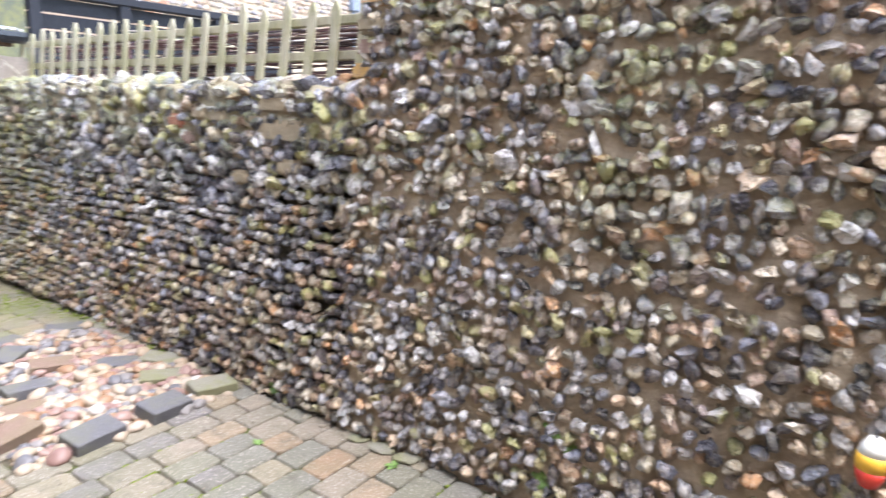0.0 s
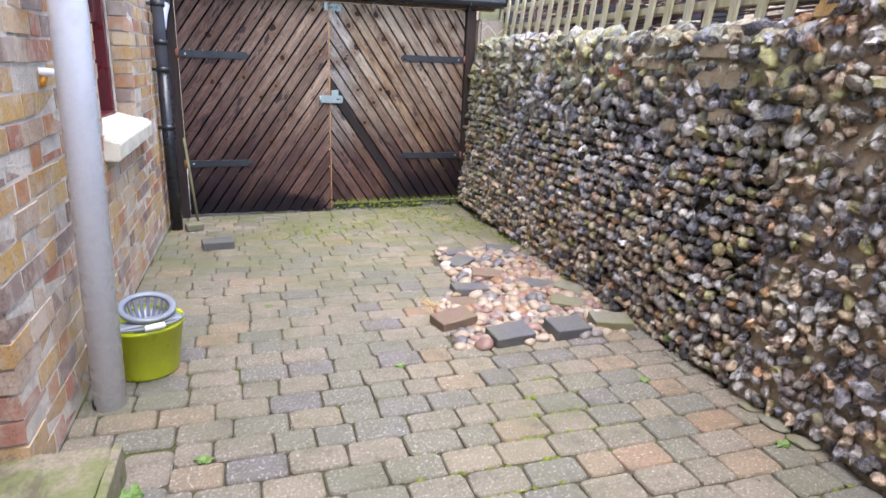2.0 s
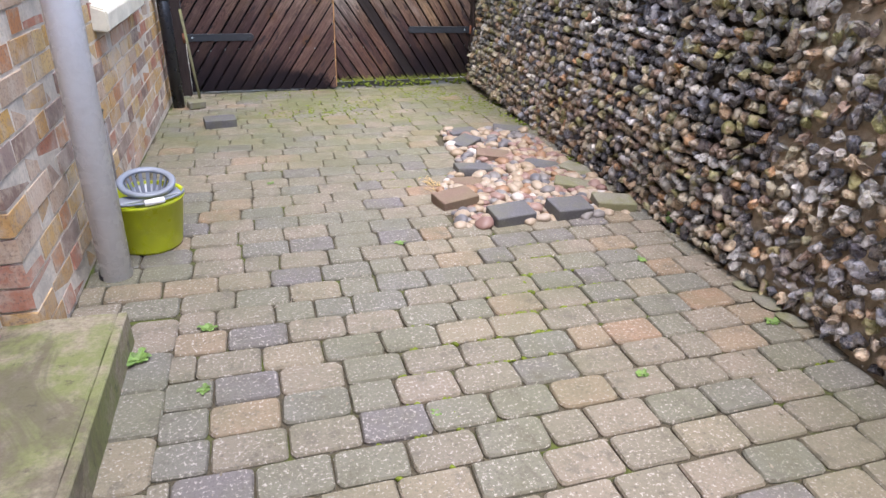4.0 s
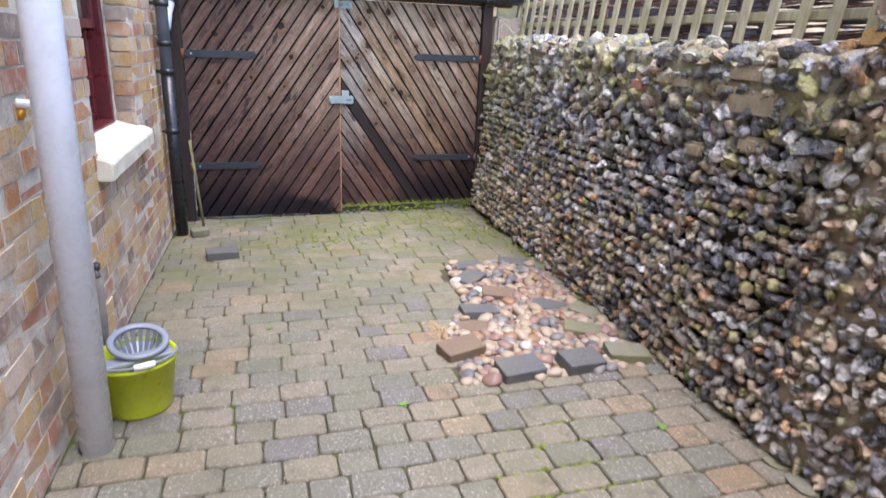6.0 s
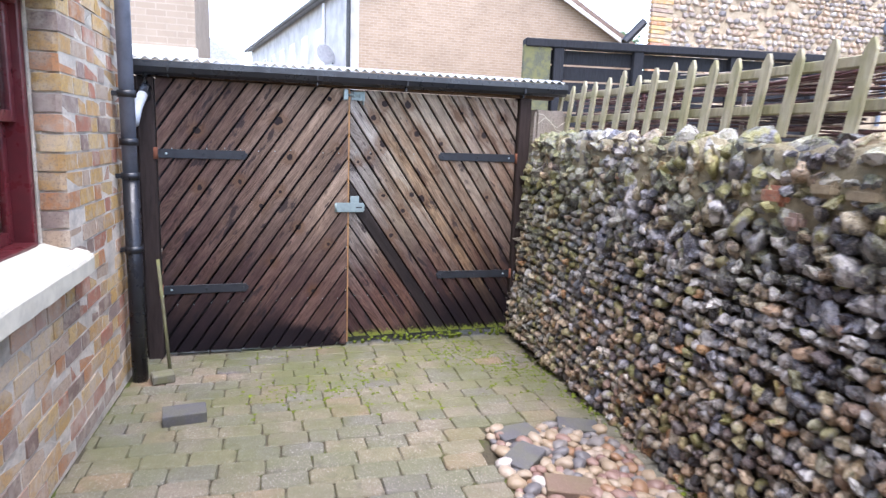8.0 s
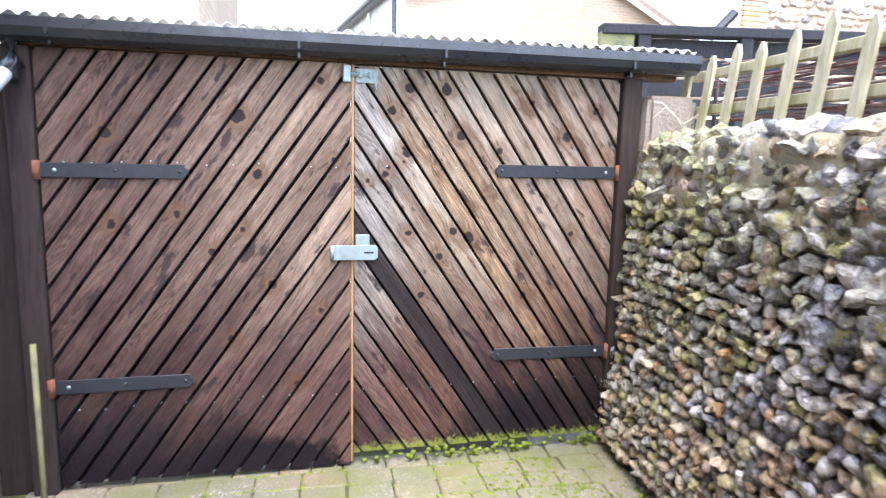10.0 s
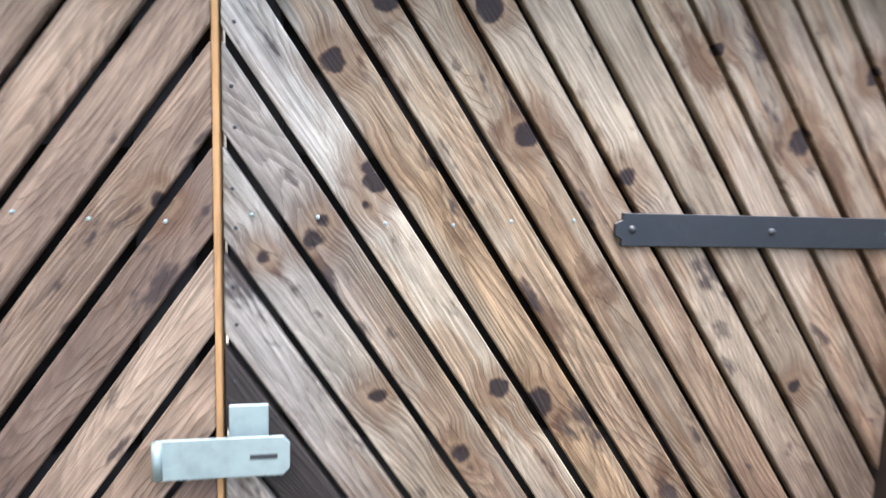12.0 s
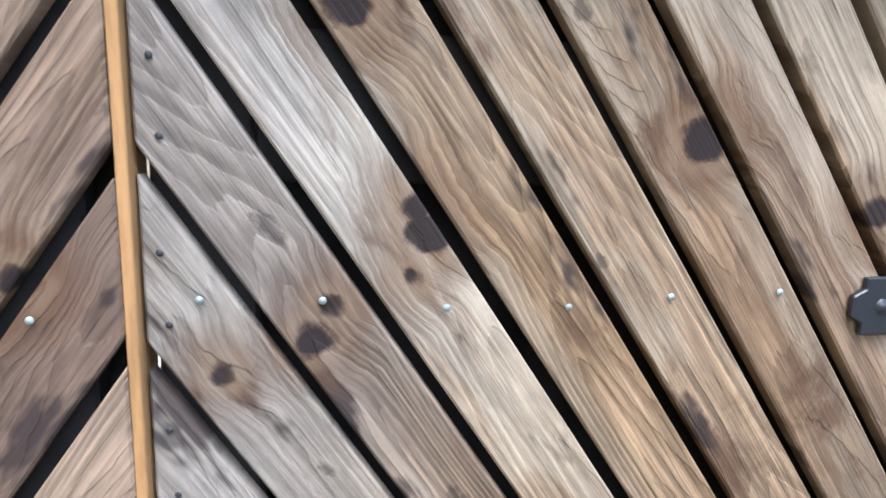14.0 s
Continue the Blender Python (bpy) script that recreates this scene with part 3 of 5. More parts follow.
# ---- flint wall ----
def flint_wall():
    wall = thing("wall_east", RIGHT, "old flint cobble garden wall set in tan lime mortar", "wall", kind="structure")

    def core(y0, y1, top, mat, name, proud=0.0, seed=0):
        bm = bmesh.new()
        nu, nv = int((y1 - y0) / 0.06), int(top / 0.06)
        g = []
        for i in range(nu + 1):
            col = []
            for j in range(nv + 1):
                y, z = y0 + (y1 - y0) * i / nu, -0.15 + (top + 0.15) * j / nv
                e = 0.03 * noise.noise(Vector((y * 1.3, z * 1.3, seed))) + 0.022 * noise.noise(Vector((y * 9, z * 9, seed)))
                if z > 1.1 and seed == 0:
                    e -= 0.02 * min((z - 1.1) / 0.2, 1) * (0.5 + noise.noise(Vector((y * 5, z * 7, 1))))
                if j == nv:
                    z += 0.05 * noise.noise(Vector((y * 6, 0, seed)))
                col.append(bm.verts.new((BATTER * max(z, 0) + e - proud + (0.014 if z < 1.08 or seed else -0.02), y, z)))
            col.append(bm.verts.new((0.42, y, top - 0.02)))
            col.append(bm.verts.new((0.42, y, -0.15)))
            g.append(col)
        for a, b in zip(g, g[1:]):
            for j in range(len(a) - 1):
                bm.faces.new((a[j], a[j + 1], b[j + 1], b[j]))
        bm.faces.new(g[0]), bm.faces.new(g[-1][::-1])
        bmesh.ops.recalc_face_normals(bm, faces=bm.faces[:])
        ob = part(name, bm, mat, wall, smooth=True)
        if seed == 0:
            ob.data.materials.append(BAND)
            for f in ob.data.polygons:
                if f.center.z > 1.09 + 0.05 * noise.noise(Vector((f.center.y * 3, 0, 2))):
                    f.material_index = 1

    core(TALL_END, 5.62, WALL_TOP, MORTAR_DARK, "mortar_core")
    core(-2.4, TALL_END, 2.3, MORTAR, "mortar_core", 0.037, 5)
    shapes = stone_shapes(9, 4, 0.6, 3) + stone_shapes(11, 7, 0.85, 5)
    angular = set(range(9, 20))
    rng = random.Random(8)
    near, far = [], []
    # coursed field of the low wall and the looser field of the tall wall
    for y0, y1, top, keep, size in ((TALL_END - 0.05, 5.6, WALL_TOP - 0.05, 0.985, 1.0), (-2.3, TALL_END - 0.02, 2.25, 0.96, 1.0)):
        z, row = 0.0, 0
        while z < top:
            tall = y0 < 0
            h = rng.uniform(0.048, 0.06) * size * (0.92 if tall else 0.94 if z < 1.0 else 1.2)
            y = y0 + rng.uniform(0, 0.06)
            zz0 = z
            while y < y1:
                w = rng.uniform(0.036, 0.066) * size * (1.0 if z < 0.9 or tall else 1.3)
                big = rng.random() < (0.04 if zz0 < 0.8 else 0.1 if tall else 0.2)
                if rng.random() < keep:
                    zz = z + h / 2 + 0.035 * noise.noise(Vector((y * 0.9, z * 0.6, 4))) + rng.uniform(-0.006, 0.006) * (2.6 if tall or z > 0.9 else 1.0)
                    yy = y + w / 2
                    e = 0.03 * noise.noise(Vector((yy * 1.3, zz * 1.3, 0 if y0 > 0 else 5)))
                    m = trs(BATTER * zz + e - rng.uniform(0.012, 0.034) - (0.012 if y0 < 0 else 0.0), yy, zz, rng.uniform(0.028, 0.042),
                            w * (rng.uniform(0.5, 0.64) if not big else 0.95) * (0.84 if tall else 1.0), h * (rng.uniform(0.48, 0.62) if not big else 0.95) * (0.84 if tall else 1.0), *(rng.uniform(-0.5, 0.5) * (2.4 if tall or zz > 0.95 else 1.0) for _ in range(3)))
                    k = rng.randrange(7, 20) if zz > 0.6 or tall else rng.randrange(12) if rng.random() < 0.7 - 0.5 * zz else rng.randrange(4, 20)
                    (near if y0 > 0 and 2.35 < yy < 3.6 and 0.2 < zz < 0.95 and len(near) < 300 else far).append((k, m))
                y += w
            z += h
            row += 1
    # small stones pressed into the joints
    for i in range(1300):
        yy = rng.uniform(-2.2, 5.55)
        zz = rng.uniform(0.02, (WALL_TOP if yy > TALL_END else 2.2))
        s = rng.uniform(0.010, 0.022)
        e = 0.03 * noise.noise(Vector((yy * 1.3, zz * 1.3, 0 if yy > TALL_END else 5)))
        far.append((rng.randrange(20), trs(BATTER * zz + e - rng.uniform(-0.006, 0.012), yy, zz, s, s * rng.uniform(0.8, 1.6), s * rng.uniform(0.7, 1.1), rng.uniform(-1, 1), rng.uniform(-1, 1), rng.uniform(-1, 1))))
    # rough capping of larger flints
    y = TALL_END
    while y < 5.6:
        w = rng.uniform(0.07, 0.15)
        m = trs(BATTER * WALL_TOP + rng.uniform(0.0, 0.05), y + w / 2, WALL_TOP - rng.uniform(-0.01, 0.03), 0.085, w * 0.66, rng.uniform(0.045, 0.07),
                rng.uniform(-0.5, 0.5), rng.uniform(-0.3, 0.3), rng.uniform(-0.5, 0.5))
        far.append((rng.randrange(6, 20), m))
        y += w * 0.9
    scatter("flint", near, far, shapes, FLINT, FLINT_J, wall, True, angular)
    # brick fragments and blocks near the change of height
    for y, z, w, h, mat in ((1.8, 1.45, 0.16, 0.07, BRICK), (1.78, 1.54, 0.16, 0.07, BRICK), (2.2, 1.05, 0.16, 0.07, SANDSTONE), (1.8, 1.63, 0.15, 0.07, SANDSTONE),
                            (2.42, 1.24, 0.17, 0.08, SANDSTONE), (4.1, 1.22, 0.16, 0.06, BRICK), (3.1, 1.22, 0.12, 0.07, BRICK), (1.78, 1.73, 0.16, 0.07, BRICK), (2.2, 1.2, 0.3, 0.1, SANDSTONE), (2.3, 1.31, 0.2, 0.07, SANDSTONE),
                            (2.9, 1.26, 0.11, 0.06, SANDSTONE), (2.74, 1.25, 0.13, 0.06, SANDSTONE), (3.02, 1.14, 0.07, 0.06, BRICK), (3.6, 1.24, 0.14, 0.05, SANDSTONE), (2.56, 0.98, 0.1, 0.07, SANDSTONE)):
        part("brick", box((BATTER * z - (0.058 if y > 2.0 else 0.034), y, z - h / 2), (BATTER * z + 0.05, y + w, z + h / 2), 0.016, seg=2), mat, wall)


flint_wall()


# ---- paving ----
def paver_shape(seed, rag=0.014):
    """A tumbled block with rounded corners and a worn arris, unit size, top at z = 0."""
    rng = random.Random(seed)
    bm = bmesh.new()
    rx, ry = 0.1 * rng.uniform(0.6, 1.3), 0.155 * rng.uniform(0.6, 1.3)
    outline = []
    for sx, sy, a0 in ((1, 1, 0.0), (-1, 1, 0.5), (-1, -1, 1.0), (1, -1, 1.5)):
        kx, ky = rx * rng.uniform(0.7, 1.3), ry * rng.uniform(0.7, 1.3)
        for a in (0.0, 0.25, 0.5):
            t = (a0 + a) * math.pi
            outline.append((sx * (0.5 - kx) + kx * math.cos(t) + rng.uniform(-rag, rag), sy * (0.5 - ky) + ky * math.sin(t) + rng.uniform(-rag, rag)))
    top = [bm.verts.new((x * 0.95, y * 0.925, rng.uniform(-0.0012, 0.0012))) for x, y in outline]
    mid = [bm.verts.new((x, y, -0.0065 + rng.uniform(-0.001, 0.001))) for x, y in outline]
    low = [bm.verts.new((x, y, -0.04)) for x, y in outline]
    bm.faces.new(top)
    for a, b in ((low, mid), (mid, top)):
        for i in range(12):
            j = (i + 1) % 12
            bm.faces.new((a[i], a[j], b[j], b[i]))
    return shape_arrays(bm)


BED = [(0.80, 2.54), (1.68, 2.5), (1.74, 2.9), (1.76, 3.95), (1.22, 4.02), (1.10, 3.35), (0.86, 3.0)]


def inside(x, y, poly):
    hit = False
    for (ax, ay), (bx, by) in zip(poly, poly[1:] + poly[:1]):
        if (ay > y) != (by > y) and x < (bx - ax) * (y - ay) / (by - ay) + ax:
            hit = not hit
    return hit


def paving():
    shapes = [paver_shape(i) for i in range(12)]
    rng = random.Random(5)
    turn = -0.05
    c, s = math.cos(turn), math.sin(turn)
    near, far = [], []
    row, v = 0, -2.654
    while v < 6.3:
        depth = 0.1255
        u = -1.6 + (row % 2) * 0.095 + rng.uniform(-0.03, 0.03)
        while u < 2.9:
            w = rng.choice((0.188, 0.192, 0.185, 0.19, 0.195, 0.188, 0.192, 0.19, 0.135))
            x, y = c * (u + w / 2) - s * (v + depth / 2), s * (u + w / 2) + c * (v + depth / 2)
            lo = LEFT0 + SKEW * y + 0.005 if y > 2.1 else -0.402 + 0.07 * (y - 1.6)
            hi = RIGHT0 + SKEW * y + 0.02
            full = w
            if x - w / 2 < lo:
                w = x + full / 2 - lo
                x += (full - w) / 2
            if w > 0.03 and x < hi and -2.3 < y < 5.62 and not inside(x, y, BED):
                fill = 1.0 if y < 2.7 else 0.65
                sink = 0.004 * noise.noise(Vector((x * 2, y * 2, 0)))
                m = trs(x, y, ground_z(y) + sink + rng.uniform(-0.002, 0.002), w - rng.uniform(0.003, 0.006) * fill, depth - rng.uniform(0.006, 0.009) * fill, 1, rng.uniform(-0.012, 0.012), rng.uniform(-0.008, 0.008), turn + rng.uniform(-0.02, 0.02))
                k = rng.randrange(12)
                (near if 0.95 < y < 3.4 and len(near) < 290 else far).append((k, m))
            u += full
        v += depth
        row += 1
    # edging blocks beside the door step
    y = -2.2
    while y < 2.05:
        near_list = near if y > 0.9 else far
        near_list.append((rng.randrange(8), trs(-0.468 + 0.07 * (y - 1.6), y + 0.09, 0.0, 0.185, 0.15, 1, 0, 0, math.pi / 2 - 0.07 + rng.uniform(-0.02, 0.02))))
        y += 0.188
    scatter("paver", near, far, shapes, PAVER, PAVER_J, pavement)


paving()


# ---- gate ----
EDGE_X = 0.787


def clip(poly, nx, nz, d):
    out = []
    for a, b in zip(poly, poly[1:] + poly[:1]):
        da, db = a[0] * nx + a[1] * nz - d, b[0] * nx + b[1] * nz - d
        if da <= 0:
            out.append(a)
        if da * db < 0:
            t = da / (da - db)
            out.append((a[0] + t * (b[0] - a[0]), a[1] + t * (b[1] - a[1])))
    return out


def leaf(x0, x1, z0a, z0b, z1, side, front, label, pitch, slope, phase, uneven=()):
    """A ledged leaf with slanting boards. side: +1 boards fall to the right of the meeting edge, -1 to its left."""
    ob = thing("gate_leaf", pose(0, front, 0), label, "gate", "pair of gate leaves")
    ang = math.atan(slope) * -side
    ca, sa = math.cos(ang), math.sin(ang)
    gap = 0.0125
    rng = random.Random(int(3 + side))
    for k in range(-4, 34):
        top, below = (phase + pitch * (i - 10) + (uneven[i - 9] if 0 <= i - 9 < len(uneven) else 0.0) for i in (k, k - 1))
        # board between two slanting joints that cut the meeting edge at top and top - pitch
        strip = []
        for dx in (-2.5, 2.5):
            strip.append((EDGE_X + dx, top - side * slope * dx))
        g = gap / math.cos(math.atan(slope)) * rng.uniform(0.7, 1.2) / 2
        poly = [(strip[0][0], strip[0][1] - g), (strip[1][0], strip[1][1] - g), (strip[1][0], strip[1][1] - top + below + g), (strip[0][0], strip[0][1] - top + below + g)]
        for nx, nz, d in ((1, 0, x1), (-1, 0, -x0), (0, 1, z1)):
            poly = clip(poly, nx, nz, d)
            if len(poly) < 3:
                break
        if len(poly) >= 3:
            sl = (z0b - z0a) / (x1 - x0)
            poly = clip(poly, sl, -1, -(z0a - sl * x0) + rng.uniform(-0.004, 0.004))
        if len(poly) < 3:
            continue
        cx, cz = sum(p[0] for p in poly) / len(poly), sum(p[1] for p in poly) / len(poly)
        m = Matrix.Translation((cx, 0, cz)) @ Matrix.Rotation(-ang, 4, "Y") @ Matrix.Rotation(math.radians(90), 4, "X")
        own = prism(poly, 0.02, bevel=0.0022)
        own.transform(m.inverted())
        dark = side > 0 and 1.05 < top < 1.12
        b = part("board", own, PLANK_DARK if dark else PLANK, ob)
        b.matrix_basis = Matrix.Translation((0, rng.uniform(-0.002, 0.002), 0)) @ m
    # added sheet: closes the gaps and paints their shade black
    part("backing_board", box((x0 + 0.001, 0.056, min(z0a, z0b) + 0.004), (x1 - 0.001, 0.06, z1 + 0.003)), GAP_BLACK, ob)
    # ledges behind the boards, coloured as black as the shaded gaps
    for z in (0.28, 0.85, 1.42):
        part("ledge", box((x0 + 0.083, 0.026, z - 0.06), (x1 - 0.112, 0.055, z + 0.06), 0.003), GAP_BLACK, ob)
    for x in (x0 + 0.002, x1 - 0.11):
        part("stile", box((x, 0.0245, z0a + 0.05), (x + 0.08, 0.0545, z1 - 0.01), 0.003), GAP_BLACK, ob)
    return ob


def strap(ob, x_pin, x_end, z, tilt=0.0):
    """A flat hinge strap on a leaf, its tip notched, with a bolt and a rusty knuckle."""
    d = 1 if x_end > x_pin else -1
    L, h = abs(x_end - x_pin), 0.027
    poly = [(0, -h), (L - 0.012, -h), (L - 0.012, -h * 0.6), (L, -h * 0.35), (L, h * 0.35), (L - 0.012, h * 0.6), (L - 0.012, h), (0, h)]
    m = Matrix.Translation((x_pin, -0.009, z)) @ Matrix.Rotation(tilt, 4, "Y") @ Matrix.Diagonal((d, 1, 1, 1))
    own = prism(poly, 0.007, bevel=0.0012)
    own.transform(m)
    bmesh.ops.recalc_face_normals(own, faces=own.faces[:])
    st = part("hinge_strap", own, IRON, ob, "dark painted iron hinge strap")
    for u in (0.05, L * 0.5, L - 0.03):
        b = lathe([(0.0, 0.004), (0.004, 0.0035), (0.0075, 0.0)], 10)
        b.transform(m @ Matrix.Translation((u, 0, 0)) @ Matrix.Rotation(math.radians(90), 4, "X"))
        part("bolt", b, ZINC if u < 0.1 else IRON, st, smooth=True)
    k = tube([(x_pin - d * 0.008, -0.012, z - 0.035), (x_pin - d * 0.008, -0.012, z + 0.035)], 0.013)
    part("hinge_pin", k, RUST, st, "rusty hinge pin", smooth=True)


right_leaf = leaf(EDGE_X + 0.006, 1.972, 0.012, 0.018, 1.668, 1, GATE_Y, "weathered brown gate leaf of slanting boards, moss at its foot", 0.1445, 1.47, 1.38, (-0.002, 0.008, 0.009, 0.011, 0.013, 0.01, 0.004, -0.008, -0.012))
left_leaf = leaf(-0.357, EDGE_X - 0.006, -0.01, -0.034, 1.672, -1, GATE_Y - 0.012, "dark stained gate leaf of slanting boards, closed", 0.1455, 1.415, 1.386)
strap(right_leaf, 1.972, 1.4, 1.258)
strap(right_leaf, 1.972, 1.41, 0.425, 0.012)
strap(left_leaf, -0.357, 0.155, 1.232)
strap(left_leaf, -0.357, 0.148, 0.395)
# closing strip on the edge of the left leaf
part("edge_strip", box((EDGE_X - 0.0055, 0.003, -0.02), (EDGE_X + 0.0035, 0.05, 1.67), 0.001), RAW, left_leaf, "bare new timber edge strip")


def hasp():
    own = prism([(-0.095, -0.031), (0.085, -0.031), (0.095, -0.02), (0.095, 0.02), (0.085, 0.031), (-0.095, 0.031)], 0.004, bevel=0.001)
    own.transform(Matrix.Translation((EDGE_X + 0.008, -0.016, 0.91)))
    h = part("hasp", own, ZINC, left_leaf, "galvanised hasp plate")
    part("hasp_knuckle", tube([(EDGE_X - 0.085, -0.014, 0.882), (EDGE_X - 0.085, -0.014, 0.938)], 0.008), ZINC, h, smooth=True)
    part("hasp_slot", box((EDGE_X + 0.045, -0.0168, 0.906), (EDGE_X + 0.085, -0.0158, 0.914), 0.0004), IRON, h, "dark slot")
    part("staple_plate", box((EDGE_X + 0.012, -0.006, 0.925), (EDGE_X + 0.07, -0.001, 0.983), 0.0015), ZINC, right_leaf, "galvanised square staple plate")
    b = part("sliding_bolt", box((EDGE_X + 0.012, -0.007, 1.60), (EDGE_X + 0.10, -0.001, 1.655), 0.0015), ZINC, right_leaf, "galvanised sliding bolt")
    part("bolt_rod", tube([(EDGE_X - 0.02, -0.014, 1.632), (EDGE_X + 0.085, -0.014, 1.632), (EDGE_X + 0.088, -0.014, 1.628), (EDGE_X + 0.088, -0.014, 1.575)], 0.0075), ZINC, b, smooth=True)
    for x in (0.022, 0.06):
        part("bolt_guide", box((EDGE_X + x, -0.024, 1.618), (EDGE_X + x + 0.014, -0.005, 1.646), 0.002), ZINC, b)
    part("bolt_keep", box((EDGE_X - 0.042, -0.022, 1.598), (EDGE_X - 0.012, -0.001, 1.665), 0.004), ZINC, left_leaf, "galvanised bolt keep")


hasp()

# rows of screw heads where the boards are fixed
for ob, xs in ((right_leaf, [0.83 + 0.1 * i for i in range(12)]), (left_leaf, [-0.28 + 0.1 * i for i in range(11)])):
    for z in (0.30, 1.265):
        for x in xs:
            b = lathe([(0.0, 0.0015), (0.0025, 0.0012), (0.0034, 0.0)], 8)
            b.transform(Matrix.Translation((x + 0.004 * math.sin(x * 40), -0.0015, z + 0.006 * math.sin(x * 77))) @ Matrix.Rotation(math.radians(90), 4, "X"))
            part("screw", b, ZINC, ob, smooth=True)

# dark screws down the meeting edge, two to a board
for k in range(-8, 2):
    for dx, dz in ((0.024, 0.015), (0.02, 0.072)):
        b = lathe([(0.0, 0.0008), (0.0022, 0.0008), (0.003, 0.0)], 8)
        b.transform(Matrix.Translation((EDGE_X + dx, -0.0012, 1.38 + 0.1445 * k + dz)) @ Matrix.Rotation(math.radians(90), 4, "X"))
        part("screw", b, IRON, right_leaf, "dark screw head", smooth=True)

# posts and head
gate_frame = thing("gateway", pose(0, GATE_Y, 0), "dark stained timber gate frame of two posts and a head", "gateway")
part("post", box((1.978, -0.03, -0.1), (2.066, 0.08, 1.674), 0.006), POST, gate_frame)
part("post", box((-0.452, -0.03, -0.1), (-0.3635, 0.08, 1.674), 0.006), POST, gate_frame)
part("filler_board", box((-0.66, 0.01, -0.1), (-0.4535, 0.04, 1.674), 0.003), POST, gate_frame)
part("head", box((-0.46, -0.005, 1.676), (2.25, 0.09, 1.732), 0.004), timber_mat("head_timber", (0.17, 0.105, 0.07)), gate_frame, "brown timber head")


def gutter():
    ob = thing("gutter", pose(0, 0, 0), "black plastic half-round gutter under a sheet roof", "gutter")
    prof = [(-0.048, 0.035), (-0.05, 0.0), (-0.038, -0.03), (-0.012, -0.046), (0.016, -0.046), (0.04, -0.03), (0.05, 0.0), (0.05, 0.035), (0.045, 0.035), (0.036, -0.026), (0.0, -0.041), (-0.034, -0.026), (-0.044, 0.035)]
    bm = bmesh.new()
    a = [bm.verts.new((-0.46, GATE_Y - 0.06 + y, 1.722 + z)) for y, z in prof]
    b = [bm.verts.new((2.30, GATE_Y - 0.06 + y, 1.742 + z)) for y, z in prof]
    for i in range(len(prof)):
        j = (i + 1) % len(prof)
        bm.faces.new((a[i], a[j], b[j], b[i]))
    bm.faces.new(a[::-1]), bm.faces.new(b)
    bmesh.ops.recalc_face_normals(bm, faces=bm.faces[:])
    part("channel", bm, BLACK_PVC, ob)
    for x in (-0.3, 0.55, 1.12, 1.95):
        part("bracket", box((x, GATE_Y - 0.1135, 1.672), (x + 0.05, GATE_Y - 0.004, 1.764), 0.03, seg=3), BLACK_PVC, ob)
    part("outlet", tube([(-0.40, GATE_Y - 0.06, 1.70), (-0.40, GATE_Y - 0.06, 1.60), (-0.405, GATE_Y - 0.10, 1.55)], 0.035), BLACK_PVC, ob, smooth=True)
    part("elbow", tube([(-0.41, GATE_Y - 0.12, 1.56), (-0.425, GATE_Y - 0.2, 1.50), (-0.435, GATE_Y - 0.32, 1.40)], 0.028), plain("grey_elbow", (0.42, 0.45, 0.5), 0.4), ob, "pale grey elbow", smooth=True)


gutter()

def sheet_mat():
    """Translucent ribbed plastic."""
    m = Mat("clear_sheet", 0.4)
    m.b.inputs["Transmission Weight"].default_value = 0.55
    f = m.noise(m.world(), 6.0, 5.0, 0.6)
    return m.done(m.mix(m.span(f, 0.4, 0.7), (0.7, 0.71, 0.7), (0.46, 0.47, 0.44)), rough=m.span(f, 0.3, 0.7, 0.3, 0.55))


# corrugated sheet roof behind the gutter
bm = bmesh.new()
g = []
for i in range(251):
    x = -0.46 + i * 2.74 / 250
    zc = 0.009 * math.sin(i * 2 * math.pi / 5)
    g.append([bm.verts.new((x, GATE_Y + y, 1.768 + 0.008 * (x + 0.46) + zc + 0.105 * (y + 0.09) + t)) for y, t in ((-0.09, 0), (-0.09, 0.004), (1.6, 0.004), (1.6, 0))])
for a, b in zip(g, g[1:]):
    for j in range(4):
        bm.faces.new((a[j], a[(j + 1) % 4], b[(j + 1) % 4], b[j]))
solid("sheet_roof", bm, sheet_mat(), Matrix(), "pale corrugated plastic sheet roof behind the gate", "roof")


# ---- house on the west side ----
DOOR = (1.08, 2.0, 0.12, 2.1)
WINDOW = (3.42, 4.33, 0.855, 1.87)
COURSE = 0.079


